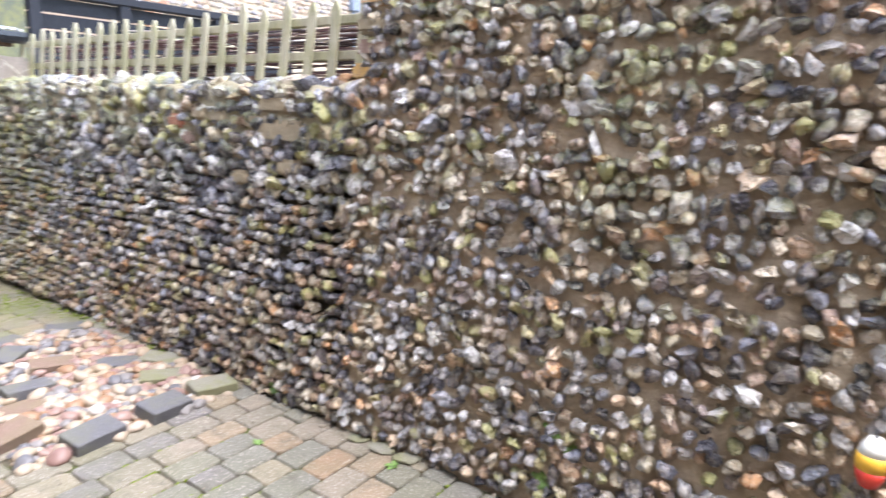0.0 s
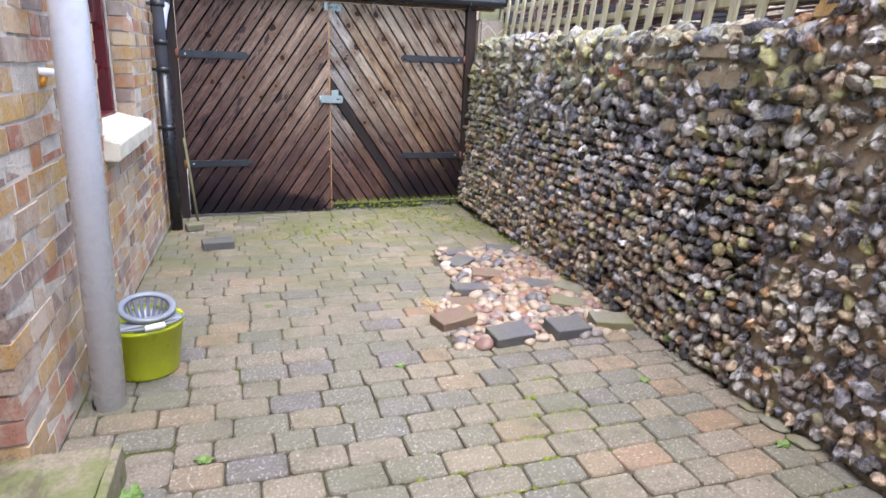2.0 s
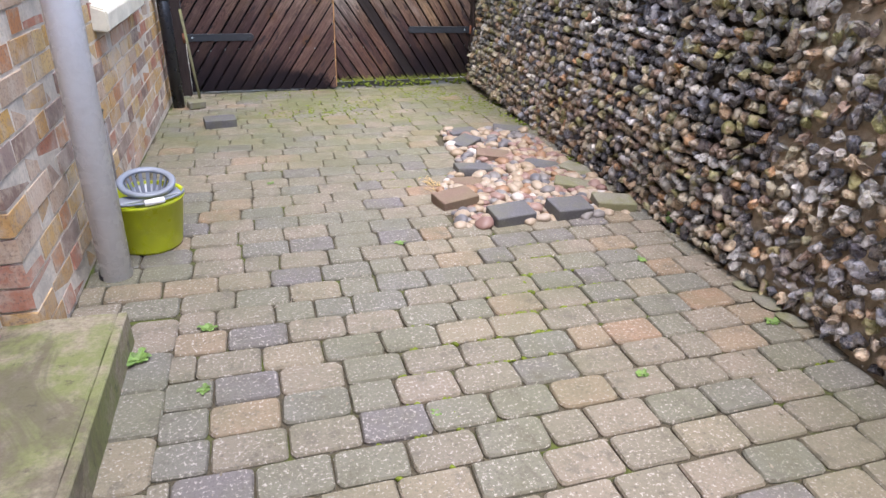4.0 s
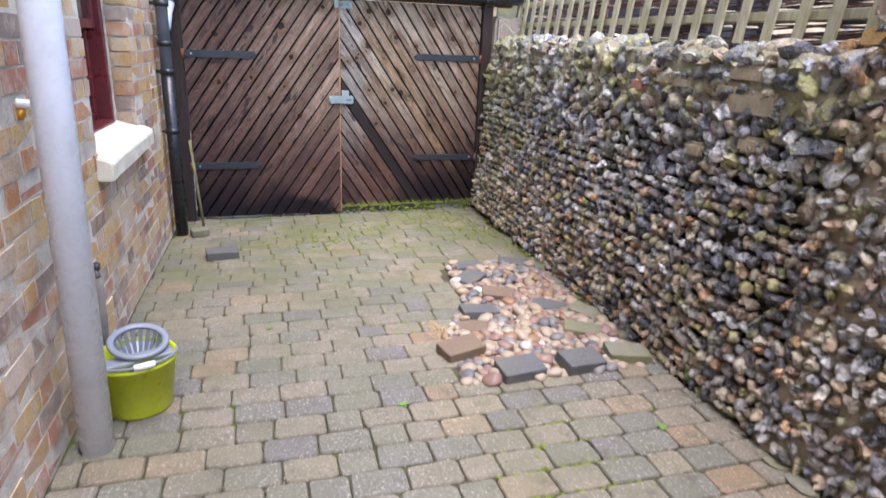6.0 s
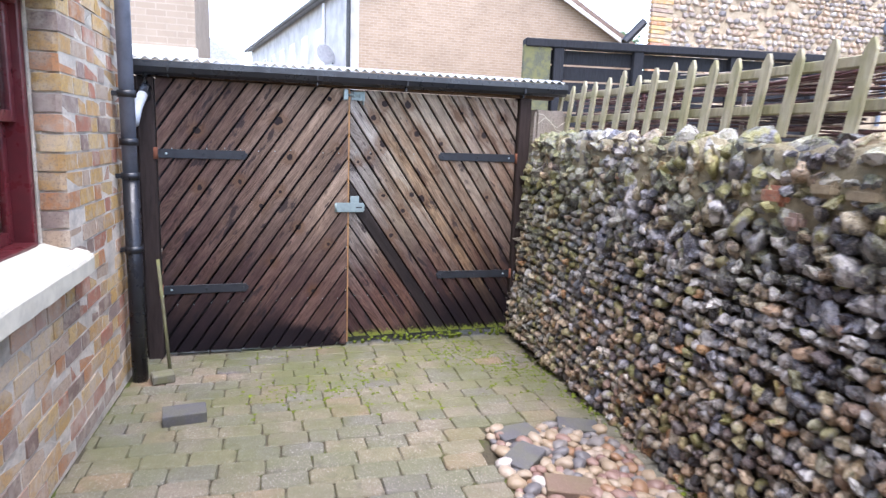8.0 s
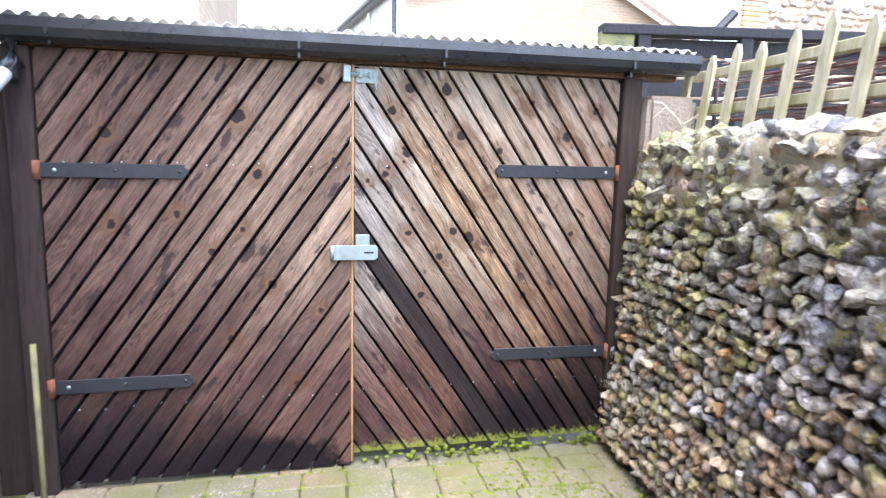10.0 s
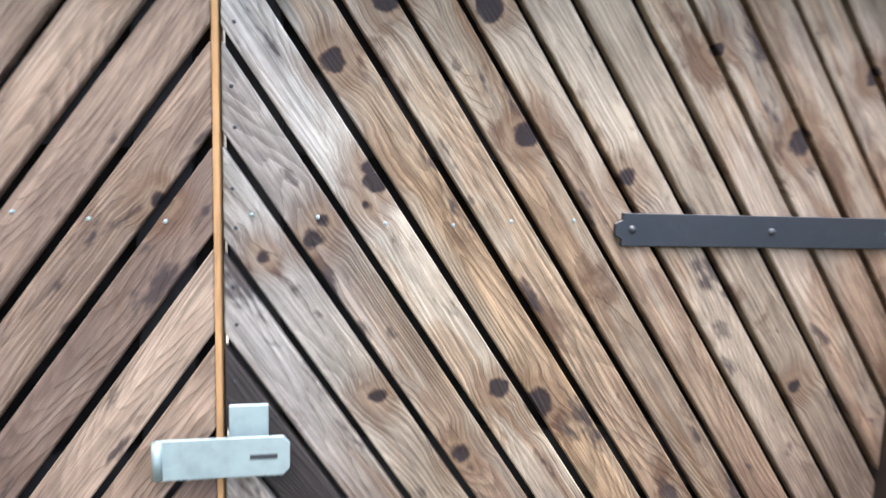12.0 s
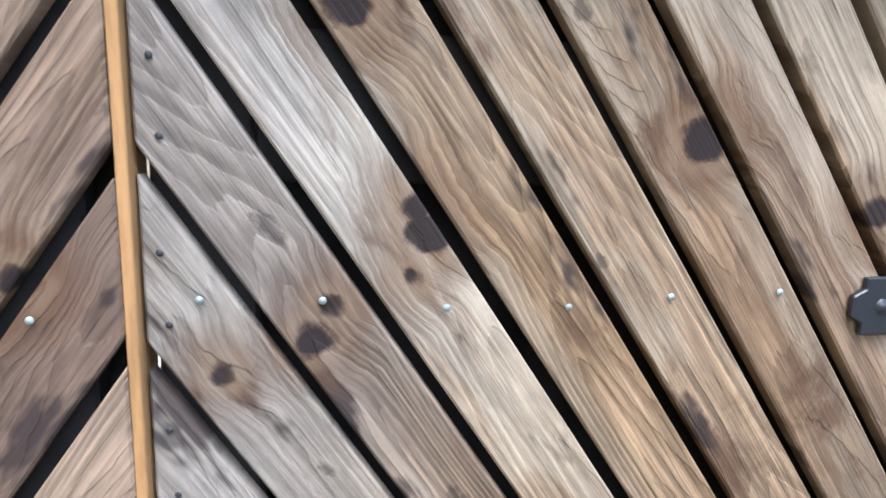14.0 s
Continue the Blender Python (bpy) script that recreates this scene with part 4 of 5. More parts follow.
def house():
    wall = thing("wall_west", LEFT, "yellow and red stock brick house wall with pale mortar", "wall", kind="structure")
    y_end, top = 5.34, 5.2
    # mortar core in pieces round the two openings
    d0, d1, dz0, dz1 = DOOR
    w0, w1, wz0, wz1 = WINDOW
    i, q = 0.0025, 0.014
    for lo, hi in (((-0.3, -2.4, -0.1), (-i, d0 - q, top)), ((-0.3, d0 - q, dz1 + i), (-i, d1 + q, top)), ((-0.3, d1 + q, -0.1), (-i, w0 - q, top)),
                   ((-0.3, w0 - q, -0.1), (-i, w1 + q, wz0 - i)), ((-0.3, w0 - q, wz1 + i), (-i, w1 + q, top)), ((-0.3, w1 + q, -0.1), (-i, y_end, top))):
        part("mortar_core", box(lo, hi), LIME, wall)
    shapes = []
    for k in range(6):
        bm = box((-0.105, -0.5, -0.5), (0.0, 0.5, 0.5))
        bmesh.ops.bevel(bm, geom=bm.edges[:], offset=0.02, segments=1, affect="EDGES")
        rng = random.Random(k)
        for v in bm.verts:
            v.co += Vector((rng.uniform(-0.003, 0.002), rng.uniform(-0.012, 0.012), rng.uniform(-0.035, 0.035)))
        shapes.append(shape_arrays(bm))
    rng = random.Random(2)
    near, far = [], []
    n = 0
    z = 0.0
    while z < 3.6:
        zc = z + COURSE / 2
        runs = [(-2.4, y_end)]
        for a, b, lo, hi in (DOOR, WINDOW):
            if lo - 0.13 < zc < hi:
                runs = [q for r in runs for q in ((r[0], a), (b, r[1]))] if len(runs) == 1 else [runs[0]] + [(runs[1][0], a), (b, runs[1][1])]
        for a, b in runs:
            y = a
            first = True
            j = n
            while y < b - 0.01:
                L = 0.222 if j % 2 == 0 else 0.112
                if first and n % 2:
                    L = 0.165
                if b - y - L < 0.05:
                    L = b - y
                first = False
                m = trs(rng.uniform(-0.003, 0.003), y + L / 2, zc + rng.uniform(-0.002, 0.002), 1, L - 0.009, COURSE - 0.0095, 0, 0, rng.uniform(-0.008, 0.008))
                (near if 1.95 < y < 4.9 and z < 1.35 and len(near) < 300 else far).append((rng.randrange(6), m))
                y += L
                j += 1
        z += COURSE
        n += 1
    scatter("brick", near, far, shapes, BRICK, BRICK_J, wall)


house()


def sash_window():
    a, b, lo, hi = WINDOW
    win = thing("window_1", LEFT, "burgundy painted timber sash window in a brick reveal", "window", kind="structure")
    X = -0.115
    for nm, l, h in (("window_frame", (X - 0.09, a, lo), (X, a + 0.05, hi)), ("window_frame", (X - 0.09, b - 0.05, lo), (X, b, hi)),
                     ("window_frame", (X - 0.09, a + 0.05, hi - 0.05), (X, b - 0.05, hi)), ("window_frame", (X - 0.09, a + 0.05, lo), (X + 0.012, b - 0.05, lo + 0.05))):
        part(nm, box(l, h, 0.004), RED, win)
    glass = Mat("window_glass", 0.04)
    glass.b.inputs["Transmission Weight"].default_value = 1.0
    glass.b.inputs["IOR"].default_value = 1.45
    glass = glass.done((0.75, 0.8, 0.8))
    mid = 1.40
    for z0, z1, x in ((mid - 0.02, hi - 0.05, X - 0.03), (lo + 0.05, mid + 0.02, X - 0.07)):
        for l, h in (((x - 0.03, a + 0.05, z0), (x, a + 0.095, z1)), ((x - 0.03, b - 0.095, z0), (x, b - 0.05, z1)),
                     ((x - 0.03, a + 0.095, z0), (x, b - 0.095, z0 + 0.045)), ((x - 0.03, a + 0.095, z1 - 0.04), (x, b - 0.095, z1)),
                     ((x - 0.026, (a + b) / 2 - 0.011, z0 + 0.045), (x - 0.004, (a + b) / 2 + 0.011, z1 - 0.04))):
            part("sash", box(l, h, 0.004), RED, win)
        for y0, y1 in ((a + 0.095, (a + b) / 2 - 0.011), ((a + b) / 2 + 0.011, b - 0.095)):
            p = part("pane", box((x - 0.018, y0, z0 + 0.045), (x - 0.014, y1, z1 - 0.04)), glass, win)
            p.visible_shadow = False
    for y in (a + 0.008, b - 0.008):
        part("putty_line", box((X, y - 0.008, lo), (X + 0.012, y + 0.008, hi), 0.003), LIME, win, "pale sealing strip")
    # added sheet, its colour paints the pale reflection in the upper sash
    part("curtain", box((X - 0.17, a + 0.02, mid), (X - 0.165, b - 0.02, hi)), plain("painted_reflection", (0.34, 0.37, 0.42), 0.9), win, "pale blue-grey sheet behind the glass, standing in for its reflection")
    part("lintel", box((-0.10, a - 0.1, hi - 0.004), (0.006, b + 0.1, hi + 0.10), 0.006), MORTAR_DARK, win, "dark stone lintel")
    room = box((-1.6, a - 0.4, lo - 0.6), (-0.30, b + 0.4, hi + 0.5))
    bmesh.ops.delete(room, geom=[f for f in room.faces if f.normal.x > 0.9], context="FACES")
    part("room_lining", room, plain("dim_room", (0.1, 0.09, 0.08), 0.9), win)
    # heavy cream sill
    prof = [(-0.115, 0.755), (0.062, 0.745), (0.066, 0.82), (0.058, 0.84), (-0.115, 0.897)]
    own = bmesh.new()
    ys = [3.365 + 1.05 * i / 12 for i in range(13)]
    rows = [[own.verts.new((x + 0.004 * noise.noise(Vector((y * 9, x * 30, z * 9))), y, z + 0.006 * noise.noise(Vector((y * 7, x * 20, z * 20))))) for x, z in prof] for y in ys]
    for p, q in zip(rows, rows[1:]):
        for k in range(5):
            own.faces.new((p[k], p[(k + 1) % 5], q[(k + 1) % 5], q[k]))
    own.faces.new(rows[0][::-1]), own.faces.new(rows[-1])
    bmesh.ops.recalc_face_normals(own, faces=own.faces[:])
    ed = [e for e in own.edges if len(e.link_faces) == 2 and e.calc_face_angle(0) > 0.5]
    bmesh.ops.bevel(own, geom=ed, offset=0.008, segments=2, affect="EDGES")
    part("window_sill", own, CREAM, win, "thick cream painted stone sill")


sash_window()


def doorway():
    a, b, lo, hi = DOOR
    d = thing("door_1", LEFT, "closed burgundy painted back door in a deep brick reveal", "door", kind="structure")
    X = -0.11
    for l, h in (((X - 0.09, a, lo), (X, a + 0.06, hi)), ((X - 0.09, b - 0.06, lo), (X, b, hi)), ((X - 0.09, a + 0.06, hi - 0.06), (X, b - 0.06, hi))):
        part("door_frame", box(l, h, 0.004), RED, d)
    part("door_leaf", box((X - 0.07, a + 0.06, lo + 0.03), (X - 0.025, b - 0.06, hi - 0.06), 0.003), RED, d)
    for z in (0.3, 1.1):
        part("door_panel", box((X - 0.03, a + 0.16, z), (X - 0.016, b - 0.16, z + 0.65), 0.006), RED, d)
    part("threshold", box((X - 0.09, a + 0.06, lo + 0.002), (X + 0.03, b - 0.06, lo + 0.03), 0.006), plain("red_tile", (0.22, 0.06, 0.05), 0.6), d, "dull red threshold")
    h = tube([(X - 0.02, b - 0.12, 1.05), (X + 0.03, b - 0.12, 1.05), (X + 0.03, b - 0.2, 1.05)], 0.009)
    part("door_handle", h, ZINC, d, smooth=True)
    part("putty_line", box((X, b - 0.012, lo), (X + 0.014, b, hi), 0.003), LIME, d)


doorway()


def step_mat():
    m = Mat("mossy_concrete", 0.9, spec=0.2)
    a = m.noise(m.world(), 4.0, 6.0, 0.65)
    b = m.noise(m.world(), 90.0, 4.0, 0.7)
    c = m.mix(m.span(b, 0.35, 0.7), (0.27, 0.235, 0.165), (0.18, 0.15, 0.11))
    c = m.mix(m.span(a, 0.42, 0.58, 0, 0.75), c, (0.13, 0.155, 0.045))
    c = m.mix(m.span(m.noise(m.world(), 2.3, 6.0, 0.7, 0.8), 0.48, 0.62, 0, 0.75), c, (0.1, 0.085, 0.06))
    c = m.mix(m.span(m.noise(m.world(), 17.0, 5.0, 0.7), 0.56, 0.68, 0, 0.6), c, (0.06, 0.052, 0.04))
    return m.done(c, m.math("ADD", a, b), 0.5, 0.006)


bm = box((-0.105, 0.85, -0.06), (0.205, 2.02, 0.118), 0.005)
bmesh.ops.subdivide_edges(bm, edges=[e for e in bm.edges if e.calc_length() > 0.2], cuts=14, use_grid_fill=True)
for v in bm.verts:
    v.co += Vector((0.006, 0.008, 0.004)) * noise.noise(v.co * 9)
step = thing("door_step", LEFT, "worn concrete door step green with algae", "step")
STEP = step_mat()
part("slab", bm, STEP, step)
bm = box((0.2055, 0.85, -0.06), (0.234, 2.03, 0.116), 0.004)
bmesh.ops.subdivide_edges(bm, edges=[e for e in bm.edges if e.calc_length() > 0.2], cuts=14)
for v in bm.verts:
    v.co += Vector((0.004, 0.006, 0.004)) * noise.noise(v.co * 11)
part("edging", bm, STEP, step, "thin concrete edging strip")


# ---- pipes ----
def soil_pipe():
    x, y = -0.59, 2.47
    ob = thing("soil_pipe", pose(x, y, 0, 0, 1.0, 0), "pale grey plastic soil pipe standing against the brick wall", "pipe")
    part("pipe", tube([(0, 0, 0.0), (0, 0, 3.6)], 0.054, 28), GREY_PVC, ob, smooth=True)
    part("socket", tube([(0, 0, 2.3), (0, 0, 2.45)], 0.062, 28), GREY_PVC, ob, smooth=True)
    part("clip", tube([(0, 0, 1.95), (0, 0, 1.98)], 0.058, 28), GREY_PVC, ob, smooth=True)
    part("foot_collar", tube([(-0.012, 0.006, -0.03), (-0.012, 0.006, 0.018)], 0.05, 20), BLACK_PVC, ob, "black rubber foot", smooth=True)


soil_pipe()


def rain_pipe():
    x, y = -0.452, 5.13
    ob = thing("rain_pipe", pose(x, y, 0), "black downpipe fixed to the house corner beside the gate", "pipe")
    part("lower_pipe", tube([(0, 0, ground_z(5.1)), (0, 0, 1.12)], 0.042, 20), BLACK_PVC, ob, smooth=True)
    part("upper_pipe", tube([(0, 0, 1.1), (0, 0, 3.9)], 0.038, 20), plain("slate_pipe", (0.16, 0.18, 0.235), 0.4), ob, "slate grey upper length", smooth=True)
    for z in (0.72, 1.12, 1.30, 1.55):
        part("collar", tube([(0, 0, z - 0.018), (0, 0, z + 0.018)], 0.047, 20), BLACK_PVC, ob, smooth=True)
    for z in (0.72, 1.12, 1.55):
        part("bracket", box((-0.11, -0.018, z - 0.012), (0.0, 0.018, z + 0.012), 0.003), BLACK_PVC, ob)


rain_pipe()


def standpipe():
    ob = thing("standpipe", pose(-0.635, 3.03, 0), "grey lagged garden tap standpipe on the brick wall", "tap")
    lag = plain("grey_lagging", (0.16, 0.145, 0.135), 0.85, strength=0.4)
    part("riser", tube([(0, 0, 0), (0, 0, 0.2), (0.004, 0, 0.43)], 0.021, 14), lag, ob, smooth=True)
    part("elbow", tube([(0.004, 0, 0.42), (0.0, 0, 0.452), (-0.03, 0, 0.462), (-0.07, 0, 0.462)], 0.019, 14), lag, ob, smooth=True)
    part("tap_head", tube([(0.0, 0, 0.44), (0.012, 0, 0.49)], 0.013, 12), IRON, ob, smooth=True)


standpipe()

ob = thing("overflow_pipe", LEFT @ pose(0.0, 2.60, 1.16), "short white overflow pipe with an orange ring in the wall", "pipe")
part("spout", tube([(-0.02, 0, 0), (0.04, 0, -0.004)], 0.014, 14), WHITE, ob, smooth=True)
part("ring", tube([(0.0, 0, -0.03), (0.012, 0, -0.034)], 0.018, 14), plain("orange_plastic", (0.6, 0.26, 0.02), 0.5), ob, "orange ring", smooth=True)


# ---- mop bucket ----
def mop_bucket():
    ob = thing("mop_bucket", pose(-0.485, 2.73, 0.0, 0, 0, 20), "lime green plastic mop bucket with a grey wringer", "bucket")
    part("body", lathe([(0.0, 0.004), (0.108, 0.004), (0.114, 0.0), (0.12, 0.012), (0.148, 0.205), (0.154, 0.207), (0.155, 0.215), (0.149, 0.219), (0.143, 0.214), (0.114, 0.016), (0.0, 0.016)], 40), LIME_PLASTIC, ob, smooth=True)
    # wringer: a slotted cone leaning in the back half, with a wide rim
    base = Matrix.Translation((0.028, 0.035, 0.243)) @ Matrix.Rotation(math.radians(13), 4, "X") @ Matrix.Diagonal((0.95, 0.95, 1, 1))
    rim = lathe([(0.112, 0.0), (0.116, 0.012), (0.109, 0.018), (0.09, 0.014), (0.086, 0.004), (0.098, 0.0), (0.112, 0.0)], 36)
    rim.transform(base)
    w = part("wringer", rim, GREY_PLASTIC, ob, "grey plastic wringer basket", smooth=True)
    for k in range(18):
        a = 2 * math.pi * k / 18
        own = box((-0.0075, -0.0025, 0), (0.0075, 0.0025, 0.125), 0.001)
        own.transform(base @ Matrix.Rotation(a, 4, "Z") @ Matrix.Translation((0, 0.05, -0.11)) @ Matrix.Rotation(math.radians(-19), 4, "X"))
        part("rib", own, GREY_PLASTIC, w)
    cup = lathe([(0.0, -0.112), (0.052, -0.112), (0.077, -0.045), (0.073, -0.045), (0.048, -0.106), (0.0, -0.106)], 28)
    cup.transform(base)
    part("cup", cup, GREY_PLASTIC, w, smooth=True)
    deck = prism([(-0.13, 0.195), (0.13, 0.195), (0.135, 0.212), (-0.135, 0.212)], 0.07, bevel=0.003)
    deck.transform(Matrix.Translation((0, -0.06, 0.006)))
    part("deck", deck, GREY_PLASTIC, ob)
    part("handle", tube([(0.15 * math.cos(a), 0.16 * math.sin(a) - 0.0, 0.21 - 0.03 * math.sin(a)) for a in [math.pi + math.pi * k / 14 for k in range(15)]], 0.005, 8), GREY_PLASTIC, ob, smooth=True)
    part("grip", tube([(-0.035, -0.16, 0.241), (0.0, -0.162, 0.242), (0.035, -0.16, 0.241)], 0.012, 12), WHITE, ob, "white handle grip", smooth=True)


mop_bucket()
ob = thing("mop", pose(0, 0, 0), "mop with a pale handle standing in the bucket", "mop")
part("pole", tube([(-0.54, 2.7, 0.06), (-0.615, 2.6, 1.05)], 0.012, 12), plain("pale_pole", (0.55, 0.53, 0.5), 0.5), ob, smooth=True)
part("mop_head", lathe([(0.0, 0.1), (0.03, 0.1), (0.045, 0.06), (0.05, 0.02), (0.0, 0.018)], 18), plain("mop_yarn", (0.33, 0.32, 0.3), 0.95, strength=0.8), ob)
ob.children[1].matrix_basis = Matrix.Translation((-0.535, 2.69, 0.01))

# ---- loose blocks and the pebble patch ----

laid = []


def block(x, y, z, turn, tiltx, tilty, mat, label, size=(0.2, 0.13, 0.062)):
    bm = box((-size[0] / 2, -size[1] / 2, 0), (size[0] / 2, size[1] / 2, size[2]), 0.004)
    bmesh.ops.subdivide_edges(bm, edges=[e for e in bm.edges if e.calc_length() > 0.04], cuts=4, use_grid_fill=True)
    laid.append((x, y))
    off = Vector((x * 7, y * 7, 0))
    for v in bm.verts:
        v.co += Vector((noise.noise(v.co * 22 + off), noise.noise(v.co * 22 + off * 2), noise.noise(v.co * 22 + off * 3))) * 0.0022
    return solid("paving_block", bm, mat, pose(x, y, z, tiltx, tilty, turn), label, "paving block", "loose paving blocks", smooth=False)


def stone_block_mat(name, color, moss):
    m = Mat(name, 0.8, spec=0.35)
    a, b = m.noise(m.world(), 9.0, 5.0, 0.6), m.noise(m.world(), 130.0, 4.0, 0.7)
    c = m.mix(m.span(b, 0.5, 0.72, 0, 0.6), color, tuple(min(1, x * 2.0) for x in color))
    c = m.mix(m.span(a, 0.4, 0.62, 0, moss), c, (0.14, 0.14, 0.06))
    return m.done(c, m.math("ADD", a, b), 0.5, 0.006)


SLATE = stone_block_mat("charcoal_block", (0.085, 0.083, 0.088), 0.25)
TERRA = stone_block_mat("russet_block", (0.14, 0.095, 0.07), 0.2)
MOSSY = stone_block_mat("mossy_block", (0.16, 0.15, 0.115), 0.7)
for x, y, z, turn, tx, ty, mat, lab in (
        (1.33, 3.93, -0.04, 6, 0, 0, SLATE, "charcoal block laid flat at the pebble patch"), (1.26, 3.70, -0.03, 38, 3, -3, SLATE, "charcoal block tipped among pebbles"),
        (1.34, 3.44, -0.035, -20, 2, 4, TERRA, "russet block lying on pebbles"), (1.13, 3.22, -0.028, -8, -4, 2, SLATE, "charcoal block tipped at the patch edge"),
        (0.88, 2.82, -0.012, 12, 4, -3, TERRA, "russet block at the patch corner"), (1.065, 2.57, -0.006, 3, 7, -2, SLATE, "charcoal block tilted on its edge"),
        (1.365, 2.565, -0.004, 5, 8, 3, SLATE, "charcoal block tilted on its edge"), (1.63, 2.59, -0.018, -14, 3, 3, MOSSY, "mossy block beside the flint wall"),
        (1.58, 2.90, -0.042, -32, 0, 3, MOSSY, "mossy block sunk in pebbles"), (1.55, 3.22, -0.045, -36, 2, 2, SLATE, "charcoal block sunk in pebbles"),
        (1.66, 3.93, -0.042, -22, 0, 2, SLATE, "charcoal block beside the flint wall"), (1.72, 3.1, -0.045, -60, 0, 4, MOSSY, "mossy block against the wall foot"),
        (1.04, 3.08, -0.058, -4, 0, 0, TERRA, "russet block set level in the paving"), (-0.175, 4.51, -0.03, 5, 0, 0, SLATE, "charcoal block lying loose on the paving")):
    block(x, y, z, turn, tx, ty, mat, lab)


def pebble_mat(name, island):
    m = Mat(name, 0.55)
    r = m.rnd(island)
    base = m.ramp(m.again(r, 31.7), [(0, (0.2, 0.125, 0.1)), (0.14, (0.25, 0.19, 0.125)), (0.3, (0.165, 0.095, 0.078)), (0.42, (0.27, 0.215, 0.155)), (0.58, (0.15, 0.138, 0.13)),
                                    (0.7, (0.29, 0.235, 0.18)), (0.8, (0.21, 0.12, 0.065)), (0.88, (0.1, 0.096, 0.1)), (0.97, (0.38, 0.35, 0.32))], True)
    f = m.noise(m.world(), 90.0, 5.0, 0.65)
    return m.done(m.mix(m.span(f, 0.5, 0.75, 0, 0.5), base, (0.16, 0.11, 0.08)), f, 0.15, 0.004, m.span(f, 0.3, 0.7, 0.35, 0.7))


def pebbles():
    patch = thing("pebble_patch", pose(1.3, 3.1, 0), "patch of pink, tan and white beach pebbles in the paving", "pebbles")
    shapes = stone_shapes(10, 1, 0.22, 21)
    rng = random.Random(14)
    near, placed = [], []
    tries = 0
    more = []
    while len(placed) < 480 and tries < 30000:
        tries += 1
        x, y = rng.uniform(0.78, 1.78), rng.uniform(2.44, 4.02)
        if not inside(x, y, BED) or any((x - a) ** 2 + (y - b) ** 2 < 0.0075 for a, b in laid):
            continue
        s = rng.uniform(0.022, 0.043) * (1.0 if tries < 6000 else 0.75)
        if any((x - a) ** 2 + (y - b) ** 2 < (0.62 * (s + c)) ** 2 for a, b, c in placed):
            continue
        placed.append((x, y, s))
        (near if len(near) < 295 else more).append((rng.randrange(10), trs(x - 1.3, y - 3.1, -0.022 + s * 0.55 + rng.uniform(0, 0.012), s * 1.15, s * 0.95, s * 0.68, rng.uniform(-0.3, 0.3), rng.uniform(-0.3, 0.3), rng.uniform(0, 6.3))))
    scatter("pebble", near, more, shapes, pebble_mat("pebble", False), pebble_mat("pebble_joined", True), patch, True)
    bed = bmesh.new()
    bed.faces.new([bed.verts.new((x - 1.3, y - 3.1, -0.004)) for x, y in BED])
    part("sand_bed", bed, mortar_mat("gritty_sand", (0.2, 0.15, 0.095)), patch)


pebbles()


# ---- picket fence and wattle on the wall ----
def picket_fence():
    fence = thing("picket_fence", RIGHT @ pose(0.30, 0, 0) @ Matrix.Translation((0, 0, 1.43)) @ Matrix.Rotation(radians(5), 4, "Y") @ Matrix.Translation((0, 0, -1.43)), "weathered greenish picket fence standing on the flint wall", "fence")
    rng = random.Random(12)
    for z in (1.545, 1.70):
        part("rail", box((0.012, 2.05, z - 0.02), (0.042, 5.56, z + 0.02), 0.003), FENCE, fence)
    y = 2.1
    while y < 5.55:
        w, t = 0.025, 0.016
        top = 1.785 + rng.uniform(-0.02, 0.025)
        own = prism([(-w, 1.43), (w, 1.43), (w, top - 0.04), (0.006, top), (-0.006, top), (-w, top - 0.04)], t, bevel=0.0015)
        own.transform(Matrix.Translation((-0.008, y, 1.43)) @ Matrix.Rotation(0.05 + rng.uniform(-0.025, 0.025), 4, "X") @ Matrix.Translation((0, 0, -1.43)) @ Matrix.Rotation(math.radians(90), 4, "Z"))
        part("picket", own, FENCE, fence)
        y += rng.uniform(0.155, 0.175)


picket_fence()


def wattle():
    w = thing("wattle_hurdle", RIGHT @ pose(0.40, 0, 0), "dark woven willow hurdle behind the picket fence", "hurdle")
    rng = random.Random(4)
    for i in range(9):
        y = 2.1 + i * 0.42
        part("sail", tube([(0, y, 1.38), (0.004, y + 0.01, 1.72)], 0.011, 7), TWIG, w)
    for row in range(46):
        z = 1.39 + row * 0.0069
        for seg in range(3):
            y0 = 2.02 + seg * 1.12 + rng.uniform(-0.1, 0.1)
            y1 = y0 + rng.uniform(1.0, 1.3)
            pts, y = [], y0
            tilt = rng.uniform(-0.05, 0.05)
            while y < min(y1, 5.5):
                ph = (y - 2.3) / 0.39 * math.pi + row * math.pi
                pts.append((0.02 * math.cos(ph), y, z + tilt * (y - y0) + 0.004 * noise.noise(Vector((y * 5, row, seg)))))
                y += 0.13
            if len(pts) > 2:
                part("twig", tube(pts, rng.uniform(0.004, 0.007), 5, r_end=0.003), TWIG, w)


wattle()

